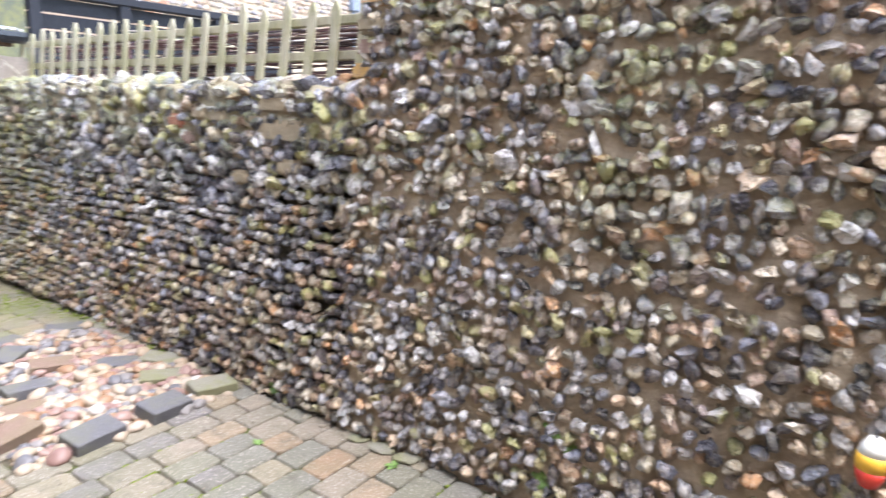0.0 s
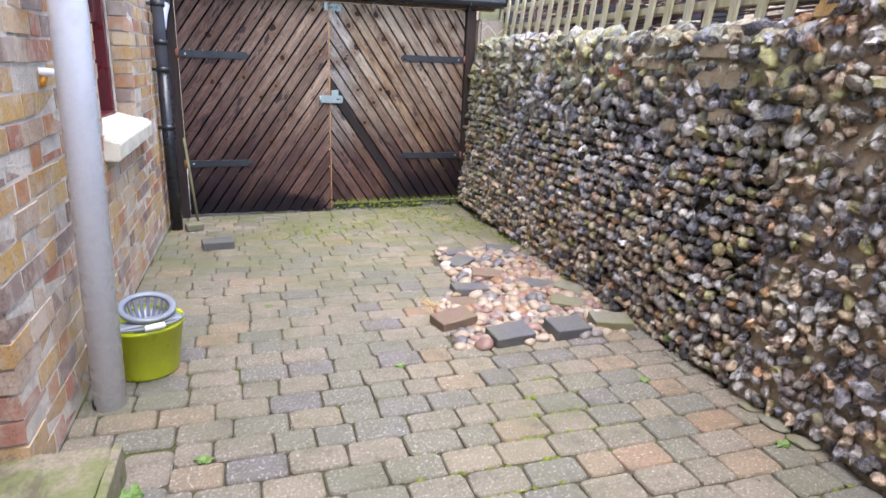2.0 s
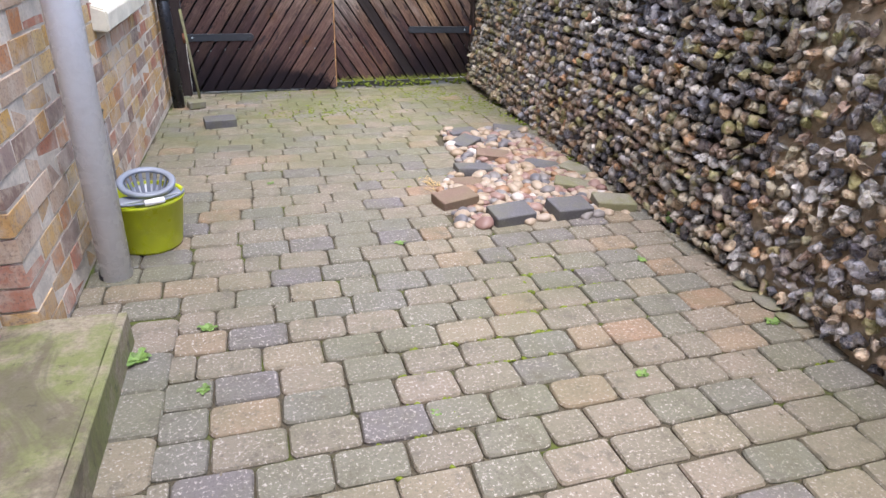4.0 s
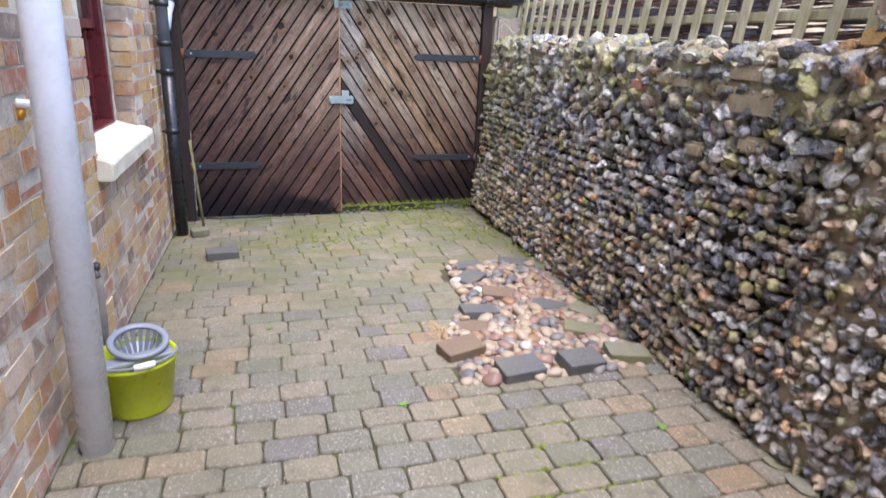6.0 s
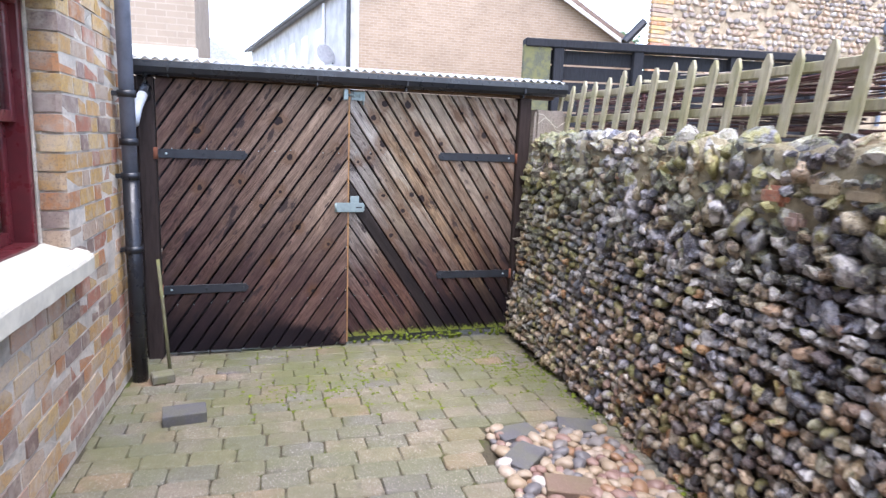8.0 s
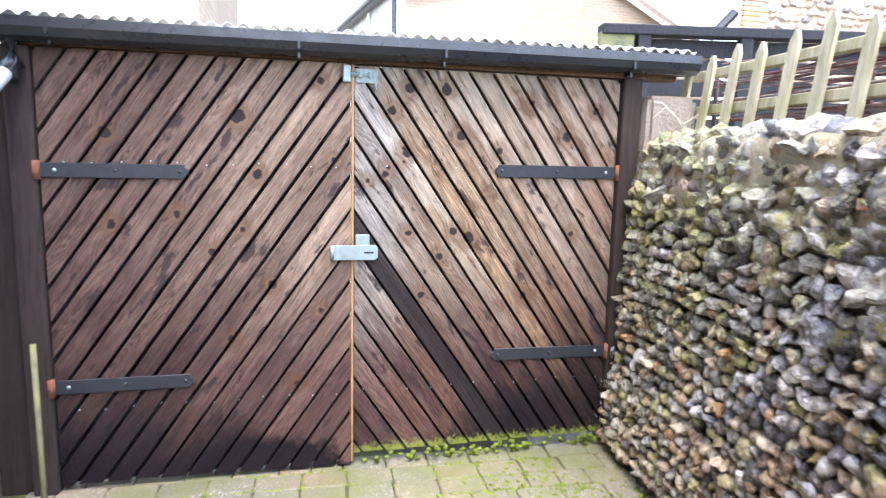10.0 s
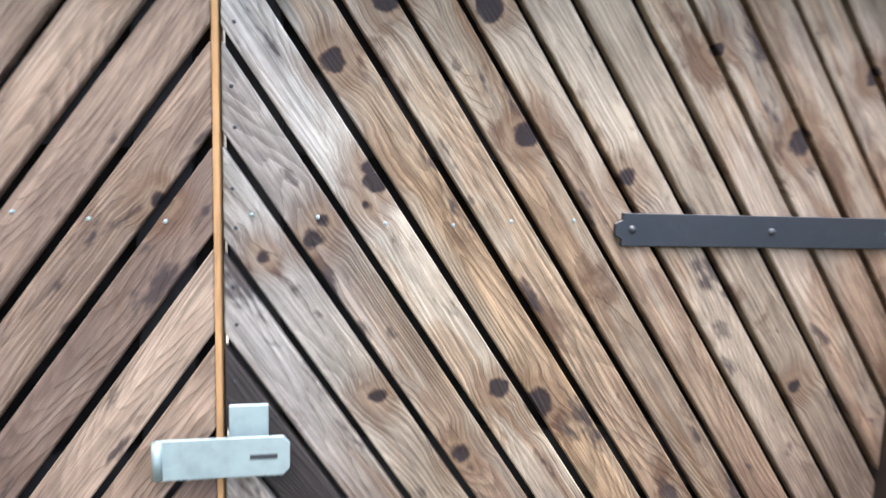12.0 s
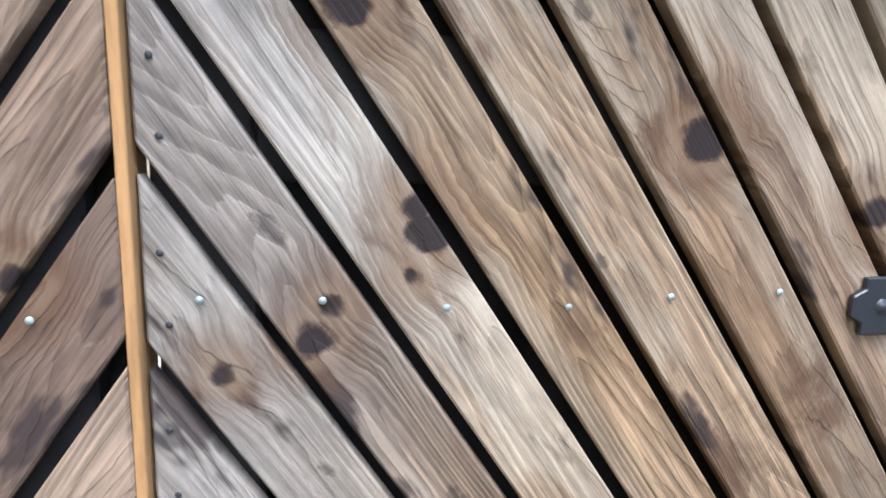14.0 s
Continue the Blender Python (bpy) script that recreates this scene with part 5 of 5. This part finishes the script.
# rendered pier behind the east gate post, with loose wires
bm = box((2.075, 5.44, -0.1), (2.32, 5.75, 1.60), 0.02, seg=2)
bmesh.ops.subdivide_edges(bm, edges=[e for e in bm.edges if e.calc_length() > 0.12], cuts=8, use_grid_fill=True)
for v in bm.verts:
    v.co += Vector((0.012, 0.012, 0.008)) * noise.noise(v.co * 8)
solid("pier", bm, mortar_mat("grey_render", (0.33, 0.29, 0.25)), Matrix(), "rough rendered pier behind the gate post", "pier", kind="structure")
rng = random.Random(6)
for i in range(2):
    pts = [(2.07 + 0.05 * k + rng.uniform(-0.02, 0.02), 5.42 - 0.012 * k, 1.50 + 0.05 * math.sin(k * 1.3 + i) + 0.03 * i) for k in range(5)]
    solid("wire", tube(pts, 0.0018, 6), CREAM, Matrix(), "loose pale wire hanging at the wall top", "wire", "loose wires", smooth=True)


# ---- weeds and moss ----
def leaf_mat(name, color):
    m = Mat(name, 0.6)
    f = m.noise(m.world(), 60.0, 4.0)
    return m.done(m.mix(m.span(f, 0.3, 0.7), color, tuple(x * 0.5 for x in color)), f, 0.2, 0.004)


def weeds():
    green = leaf_mat("weed_leaf", (0.14, 0.24, 0.05))
    rng = random.Random(9)
    first = thing("weed", Matrix(), "small green rosette weed in a paving joint", "weed", "weeds in the joints")
    for i in range(13):
        a = i * 2.4
        L = rng.uniform(0.02, 0.042)
        own = bmesh.new()
        pts = [(0, 0.0015), (L * 0.35, 0.006), (L * 0.7, 0.009), (L * 0.95, 0.004)]
        rows = []
        for d, w in pts:
            h = 0.004 + 0.9 * d * (1 - d / (L * 1.5)) * rng.uniform(0.7, 1.1)
            rows.append([own.verts.new((d, -w, h)), own.verts.new((d, 0, h - 0.002)), own.verts.new((d, w, h))])
        for p, q in zip(rows, rows[1:]):
            for k in range(2):
                own.faces.new((p[k], p[k + 1], q[k + 1], q[k]))
        own.transform(Matrix.Rotation(a, 4, "Z"))
        part("leaf", own, green, first)
    spots = [(-0.475, 1.90, 1.3), (-0.275, 2.02, 0.9), (-0.29, 1.70, 0.7), (0.50, 2.46, 0.7), (1.43, 2.05, 0.75), (1.60, 1.52, 0.9), (1.735, 1.27, 0.9), (0.98, 1.40, 0.7), (0.32, 1.42, 0.5),
             (0.04, 3.3, 0.6), (1.72, 1.75, 0.7)]
    for i, (x, y, s) in enumerate(spots):
        m = Matrix.Translation((x, y, ground_z(y) - 0.004)) @ Matrix.Rotation(i * 1.7, 4, "Z") @ Matrix.Scale(s, 4)
        if i == 0:
            first.matrix_world = m
        else:
            c = copy_thing(first, Matrix())
            c.matrix_basis = m
    # weeds rooted in the flint wall
    for y, z in ((0.93, 0.30), (0.86, 0.26), (0.95, 0.12), (2.3, 0.05)):
        c = copy_thing(first, Matrix())
        c.matrix_basis = RIGHT @ Matrix.Translation((BATTER * z - 0.03, y, z)) @ Matrix.Rotation(math.radians(-60), 4, "Y")
        tagged(c, "small green weed rooted in the flint wall", group="weeds in the wall")


weeds()


def moss():
    m = Mat("moss", 0.95, spec=0.1)
    f = m.noise(m.world(), 45.0, 5.0, 0.7)
    mat = m.done(m.mix(m.span(f, 0.35, 0.7), (0.15, 0.19, 0.025), (0.07, 0.09, 0.02)), f, 0.9, 0.01)
    shapes = stone_shapes(4, 0, 0.45, 50, 1)
    rng = random.Random(30)
    out = []
    turn = -0.05
    c, s = math.cos(turn), math.sin(turn)
    n = 0
    # along the joints, thick near the gate and in a few patches
    while len(out) < 950 and n < 60000:
        n += 1
        row = rng.randrange(0, 70)
        v = -2.654 + 0.1255 * row + rng.uniform(-0.004, 0.004)
        u = rng.uniform(-1.0, 2.6)
        if rng.random() < 0.35:
            v += rng.uniform(0, 0.1255)
            u = -1.6 + (row % 2) * 0.095 + 0.19 * rng.randrange(3, 20) + rng.uniform(-0.006, 0.006)
        x, y = c * u - s * v, s * u + c * v
        if not (LEFT0 + SKEW * y + 0.03 < x < RIGHT0 + SKEW * y - 0.02 and 0.6 < y < 5.5) or inside(x, y, BED):
            continue
        patch = noise.noise(Vector((x * 1.4, y * 1.4, 3))) + (0.32 if y > 4.1 and x > 0.4 else 0.0) - 0.12
        if rng.random() > max(patch, 0) * 1.6:
            continue
        r = rng.uniform(0.005, 0.012) * (1.3 if y > 4.2 else 1)
        out.append((rng.randrange(4), trs(x, y, ground_z(y) - 0.008, r * 1.5, r, r * 0.75, 0, 0, rng.uniform(0, 6))))
    # fringe along the foot of the east leaf and the flint wall
    for i in range(70):
        x = rng.uniform(0.82, 1.95)
        out.append((rng.randrange(4), trs(x, GATE_Y - rng.uniform(0.0, 0.03), rng.uniform(-0.03, 0.012), 0.014, 0.01, rng.uniform(0.006, 0.016), 0, 0, 0)))
    for i in range(90):
        y = rng.uniform(2.6, 5.4)
        out.append((rng.randrange(4), trs(RIGHT0 + SKEW * y - rng.uniform(0.0, 0.07), y, ground_z(y) - 0.004, 0.014, 0.02, 0.006, 0, 0, rng.uniform(0, 6))))
    for cx, cy, sx, sy, count in ((1.6, 5.1, 0.16, 0.2, 260), (1.72, 4.7, 0.09, 0.16, 110), (0.55, 4.75, 0.22, 0.1, 120), (0.95, 5.0, 0.2, 0.12, 60), (1.86, 4.2, 0.05, 0.25, 70)):
        for i in range(count):
            x, y = rng.gauss(cx, sx), rng.gauss(cy, sy)
            if y < 5.48:
                out.append((rng.randrange(4), trs(x, y, ground_z(y) - 0.002, rng.uniform(0.008, 0.018), 0.009, 0.006, 0, 0, rng.uniform(0, 6))))
    ob = joined("moss", shapes, out, mat, None, True)
    tagged(ob, "bright green moss cushions in joints and at the gate foot", "moss", kind="stuff")


moss()

# sticks and a mossy offcut by the downpipe, litter on the paving
ob = solid("stick", tube([(-0.36, 5.34, 0.62), (-0.33, 5.26, 0.3), (-0.30, 5.18, ground_z(5.2) + 0.008)], 0.010, 8), timber_mat("pale_stick", (0.15, 0.14, 0.085), 0.4), Matrix(), "pale stick leaning by the gate post", "stick", smooth=True)
solid("timber_offcut", box((-0.06, -0.045, 0), (0.06, 0.045, 0.055), 0.008), MOSSY, pose(-0.33, 5.08, ground_z(5.1), 0, 0, 15), "small mossy offcut by the downpipe", "offcut")
rng = random.Random(77)
crumbs = []
for i in range(420):
    y = rng.uniform(0.7, 5.3)
    x = rng.uniform(LEFT0 + SKEW * y + 0.1, RIGHT0 + SKEW * y)
    r = rng.uniform(0.0015, 0.005)
    crumbs.append((rng.randrange(3), trs(x, y, ground_z(y) + 0.001, r * rng.uniform(1, 2.5), r, r * 0.6, 0, 0, rng.uniform(0, 6))))
for i in range(160):
    y = rng.uniform(0.9, 5.3)
    r = rng.uniform(0.005, 0.018)
    crumbs.append((rng.randrange(3), trs(RIGHT0 + SKEW * y - abs(rng.gauss(0, 0.05)), y, ground_z(y) + 0.002, r, r * 0.8, r * 0.6, 0, 0, rng.uniform(0, 6))))
ob = joined("grit", stone_shapes(3, 2, 0.3, 60, 1), crumbs, mortar_mat("grit", (0.3, 0.26, 0.2)), None)
tagged(ob, "scattered grit and crumbs on the paving", "grit", kind="stuff")

# dry straw caught in a joint beside the pebbles
straw = thing("dry_straw", pose(0.85, 3.05, ground_z(3.05)), "tuft of dry straw lying beside the pebble patch", "straw")
STRAW = plain("straw", (0.5, 0.36, 0.16), 0.8)
for i in range(34):
    a, L = rng.gauss(1.4, 0.5), rng.uniform(0.03, 0.08)
    x, y = rng.gauss(0, 0.025), rng.gauss(0, 0.05)
    part("stalk", tube([(x, y, 0.002), (x + L / 2 * math.cos(a), y + L / 2 * math.sin(a), rng.uniform(0.004, 0.014)), (x + L * math.cos(a), y + L * math.sin(a), 0.003)], 0.0014, 4), STRAW, straw)

# flat stones at the wall foot
for i, (y, s) in enumerate(((1.62, 0.05), (1.50, 0.045), (1.74, 0.04))):
    v, f = stone_shapes(1, 3, 0.25, 90 + i)[0]
    me = shared("flat_stone", [(v, f)], MOSSY)[0]
    ob = new("flat_stone", me)
    ob.matrix_world = trs(RIGHT0 + SKEW * y - 0.06, y, 0.008, s * 0.8, s * 1.4, 0.014, 0, 0, 0.4 * i)
    tagged(ob, "flat mossy stone lying at the wall foot", "stone", "stones at the wall foot")

# coloured float hung on the wall
ob = thing("plastic_float", RIGHT @ pose(0.0, 0.09, 0.46), "red, yellow and white plastic float hung on the wall", "float")
for z0, z1, r0, r1, col, nm in ((0.0, 0.045, 0.02, 0.034, (0.65, 0.05, 0.03), "red_band"), (0.045, 0.085, 0.034, 0.034, (0.75, 0.42, 0.04), "yellow_band"), (0.085, 0.125, 0.034, 0.016, (0.8, 0.78, 0.7), "white_cap")):
    own = lathe([(0.0, z0), (r0, z0), ((r0 + r1) / 2 + 0.002, (z0 + z1) / 2), (r1, z1), (0.0, z1)], 20)
    own.transform(Matrix.Translation((-0.04, 0, 0)))
    part(nm, own, plain(nm, col, 0.4), ob, smooth=True)
part("nail", tube([(0.05, 0, 0.13), (-0.045, 0, 0.128)], 0.003, 8), IRON, ob)

def far_brick(name, c1, c2, mortar, scale):
    m = Mat(name, 0.9, spec=0.2)
    t = m.n("TexBrick", Vector=m.upright(), Color1=(*c1, 1), Color2=(*c2, 1), Mortar=(*mortar, 1), Scale=scale, Mortar_Size=0.008, Bias=0.0, Brick_Width=0.225, Row_Height=0.077)
    f = m.noise(m.world(), 1.2, 5.0, 0.65)
    c = m.mix(m.span(f, 0.4, 0.7, 0, 0.35), t.outputs["Color"], tuple(x * 0.6 for x in c1))
    return m.done(c, t.outputs["Fac"], 0.3, 0.01)


# ---- yard beyond the gate ----
solid("yard_slab", box((-2.5, 5.66, -0.1), (6.0, 12.0, -0.05)), CONCRETE, Matrix(), "pale concrete yard beyond the gate", "floor", kind="structure")
ob = thing("garage", pose(0, 9.93, 0), "brick garage block with a white band over its black door", "garage")
part("wall", box((-3.2, 0.0, -0.1), (-0.355, 5.0, 5.6)), far_brick("garage_brick", (0.34, 0.28, 0.22), (0.29, 0.235, 0.185), (0.35, 0.3, 0.245), 1.0), ob)
part("band", box((-3.2, -0.05, 2.19), (-0.33, 0.0, 2.35), 0.01), WHITE, ob, "white painted band")
ob = thing("garage_door", pose(0, 9.9, -0.05), "black ledged and braced garage door, closed", "door")
for k in range(9):
    part("board", box((-1.5 + 0.11 * k, -0.02, 0.1), (-1.394 + 0.11 * k, 0, 2.0), 0.003), BLACK_WOOD, ob)
for z in (0.12, 1.0, 1.9):
    part("ledge", box((-1.5, -0.05, z), (-0.51, -0.02, z + 0.11), 0.004), BLACK_WOOD, ob)
for z in (0.2, 1.08):
    own = box((-0.6, -0.015, -0.05), (0.6, 0.012, 0.05), 0.003)
    own.transform(Matrix.Translation((-1.0, -0.036, z + 0.44)) @ Matrix.Rotation(-0.75, 4, "Y"))
    part("brace", own, BLACK_WOOD, ob)
solid("drain_cover", box((-0.42, -0.35, 0), (0.42, 0.35, 0.012), 0.003), RUST, pose(-0.4, 8.4, -0.05, 0, 0, 8), "rusty steel drain cover in the concrete", "cover")


# ---- houses and fence in the distance ----
def gable_house():
    ob = thing("brick_house", pose(3.13, 20.0, 0), "pale tan brick house with a sloping gable verge", "house")
    mat = far_brick("tan_brick", (0.38, 0.29, 0.21), (0.32, 0.24, 0.17), (0.42, 0.36, 0.3), 1.0)
    part("wall", prism([(0, -0.1), (9.6, -0.1), (9.6, 4.45), (4.8, 6.9), (0, 6.9)], 8.0), mat, ob)
    roof = prism([(4.5, 7.02), (9.95, 4.24), (10.05, 4.36), (4.6, 7.16)], 8.4, Matrix.Translation((0, -0.2, 0)))
    part("roof", roof, plain("far_tiles", (0.22, 0.16, 0.13), 0.9), ob)
    part("bargeboard", prism([(4.5, 6.9), (9.9, 4.13), (9.95, 4.24), (4.5, 7.02)], 0.06, Matrix.Translation((0, -0.24, 0))), WHITE, ob)
    part("drainpipe", tube([(0.05, -0.08, -0.1), (0.05, -0.08, 6.9)], 0.06, 10), BLACK_PVC, ob)


gable_house()


def terrace():
    ob = thing("white_terrace", pose(3.1, 19.95, 0, 0, 0, 7.2), "white rendered terrace with slate eaves and sash windows", "house")
    part("wall", box((0.0, 0.0, -0.1), (6.0, 17.0, 5.5)), plain("weathered_render", (0.54, 0.54, 0.55), 0.8, scale=2.0), ob)
    # slate colour is lightened to carry the distance haze
    part("roof", prism([(6.2, 5.5), (-0.28, 5.5), (-0.28, 5.62), (3.0, 7.8), (6.2, 5.62)], 17.4, Matrix.Translation((0, -0.2, 0))), plain("slate", (0.36, 0.38, 0.42), 0.7), ob)
    part("gutter", tube([(-0.3, -0.2, 5.5), (-0.3, 17.2, 5.5)], 0.07, 8), IRON, ob)
    part("drainpipe", tube([(-0.06, 2.2, 0), (-0.06, 2.2, 5.4)], 0.05, 8), GREY_PVC, ob)
    glass = plain("far_glass", (0.32, 0.36, 0.4), 0.1)
    for k in range(7):
        for z in (1.0, 3.3):
            y0 = 2.6 + 2.0 * k
            w = part("window", box((-0.03, y0, z), (0.05, y0 + 0.85, z + 1.45), 0.02), WHITE, ob)
            part("pane", box((-0.034, y0 + 0.08, z + 0.08), (-0.031, y0 + 0.77, z + 1.37)), glass, w)
    d = part("satellite_dish", lathe([(0.0, 0.0), (0.16, 0.02), (0.3, 0.08), (0.31, 0.085), (0.3, 0.09), (0.0, 0.012)], 20), plain("dish", (0.3, 0.31, 0.33), 0.5), ob, "grey satellite dish", smooth=True)
    d.matrix_basis = Matrix.Translation((-0.35, 1.0, 3.7)) @ Matrix.Rotation(math.radians(70), 4, "X") @ Matrix.Rotation(0.3, 4, "Y")
    part("dish_arm", tube([(0.02, 1.3, 3.5), (-0.35, 1.0, 3.68)], 0.025, 8), IRON, d.parent)


terrace()
ob = thing("far_house", pose(-0.9, 46, 0), "distant house with a chimney, pale in the haze", "house")
part("wall", box((-3.5, 0, -0.1), (2.0, 6, 5.2)), WHITE, ob)
part("roof", prism([(-3.8, 5.2), (2.3, 5.2), (-0.7, 7.4)], 6.4, Matrix.Translation((0, -0.2, 0))), plain("far_slate", (0.35, 0.36, 0.38), 0.8), ob)
part("chimney", box((0.3, 1, 6.0), (1.2, 2, 8.6), 0.05), plain("far_stack", (0.45, 0.42, 0.4), 0.9), ob)


def black_fence():
    ob = thing("black_fence", pose(3.72, 9.0, 0, 0, 0, -10.9), "black horizontal boarded fence with mossy end", "fence")
    part("cap", box((-0.1, -0.08, 2.58), (4.2, 0.12, 2.68), 0.01), BLACK_WOOD, ob)
    for x in (0.28, 1.35, 2.7, 3.9):
        part("post", box((x, -0.06, -0.05), (x + 0.13, 0.04, 2.58), 0.005), BLACK_WOOD, ob)
    for i, z in enumerate((2.42, 2.22, 2.02, 1.82, 1.62, 1.42, 1.2)):
        part("board", box((0.0, 0.045, z - 0.03), (4.1, 0.07, z + 0.145), 0.004), BLACK_WOOD, ob)
    part("mossy_end", box((-0.12, -0.05, 1.2), (0.24, 0.03, 2.6), 0.01), stone_block_mat("algae_board", (0.08, 0.085, 0.06), 0.95), ob, "end board green with algae")
    part("pale_batten", box((1.5, -0.1, 2.2), (3.0, -0.06, 2.235), 0.004), FENCE, ob, "pale batten")


black_fence()


def flint_house():
    ob = thing("flint_house", pose(7.6, 12.0, 0), "flint faced house wall with a brick quoin and downpipe", "house")
    body = box((0.0, 0.0, -0.1), (9.0, 6.0, 7.0))
    for v in body.verts:
        v.co.x += v.co.y * 0.8
    part("wall", body, MORTAR, ob)
    rng = random.Random(41)
    shapes = stone_shapes(8, 4, 0.3, 44, 1)
    out = []
    z = 2.6
    while z < 5.6:
        x = 0.45
        h = rng.uniform(0.09, 0.13)
        while x < 8.9:
            w = rng.uniform(0.1, 0.22)
            if rng.random() < 0.9:
                out.append((rng.randrange(8), trs(x + w / 2, -0.005, z + h / 2 + rng.uniform(-0.015, 0.015), w * 0.6, 0.06, h * 0.6, 0, rng.uniform(-0.3, 0.3), 0)))
            x += w
        z += h
    m = Mat("pale_flint", 0.6)
    r = m.rnd(True)
    mat = m.done(m.ramp(r, [(0, (0.33, 0.275, 0.225)), (0.2, (0.25, 0.21, 0.185)), (0.4, (0.38, 0.28, 0.2)), (0.6, (0.36, 0.325, 0.295)), (0.8, (0.32, 0.235, 0.175)), (0.93, (0.17, 0.155, 0.155))], True))
    joined("flint_facing", shapes, out, mat, ob)
    zz, k = 2.4, 0
    while zz < 5.6:
        part("quoin_brick", box((-0.015, -0.02, zz), (0.44 if k % 2 else 0.3, 0.08, zz + 0.066), 0.006), BRICK, ob)
        zz += 0.078
        k += 1
    part("drainpipe", tube([(6.0, -0.1, 2.0), (6.0, -0.1, 4.0)], 0.05, 10), plain("blue_grey_pipe", (0.16, 0.19, 0.24), 0.5), ob)
    part("hopper", box((5.85, -0.2, 3.95), (6.15, 0.0, 4.3), 0.03), plain("hopper", (0.16, 0.19, 0.24), 0.5), ob)
    part("side_gutter", tube([(-0.5, 0.1, 3.3), (-0.1, 0.1, 3.7)], 0.08, 8), BLACK_PVC, ob)


flint_house()


def far_tree(x, y, h, seed):
    rng = random.Random(seed)
    ob = thing("tree", pose(x, y, -0.1), "distant leafy tree, hazy green", "tree")
    t = tube([(0, 0, 0), (0.1, 0, h * 0.4), (0.0, 0.1, h * 0.8)], 0.25, 8, r_end=0.08)
    for i in range(6):
        a = i * 1.05
        t = tube([(0.05, 0, h * (0.4 + 0.05 * i)), (math.cos(a) * 1.3, math.sin(a) * 1.3, h * (0.6 + 0.05 * i))], 0.09, 6, t, r_end=0.02)
    part("trunk", t, POST, ob)
    bm = bmesh.new()
    for i in range(1500):
        d = Vector((rng.gauss(0, 1), rng.gauss(0, 1), rng.gauss(0, 1))).normalized() * rng.uniform(0.5, 1) ** 0.5
        p = Vector((d.x * 1.9, d.y * 1.9, h * 0.72 + d.z * h * 0.3)) * (1 + 0.2 * noise.noise(d * 2))
        q = Euler((rng.uniform(0, 6), rng.uniform(0, 6), rng.uniform(0, 6))).to_matrix()
        s = rng.uniform(0.08, 0.17)
        bm.faces.new([bm.verts.new(p + q @ Vector(c)) for c in ((-s, -s * 0.6, 0), (s, -s * 0.6, 0), (s * 0.7, s, 0), (-s * 0.7, s, 0))])
    part("crown", bm, leaf_mat("far_leaf", (0.14, 0.2, 0.1)), ob)


far_tree(18.6, 32, 7.2, 1)
far_tree(21.5, 35, 7.6, 2)

# garden wall that closes the place behind the walker
solid("wall_south", box((-2.0, -2.75, -0.1), (3.0, -2.5, 2.1), 0.01), far_brick("garden_brick", (0.38, 0.24, 0.15), (0.3, 0.18, 0.12), (0.42, 0.38, 0.32), 1.0), Matrix(), "plain brick garden wall across the end of the yard", "wall", kind="structure")
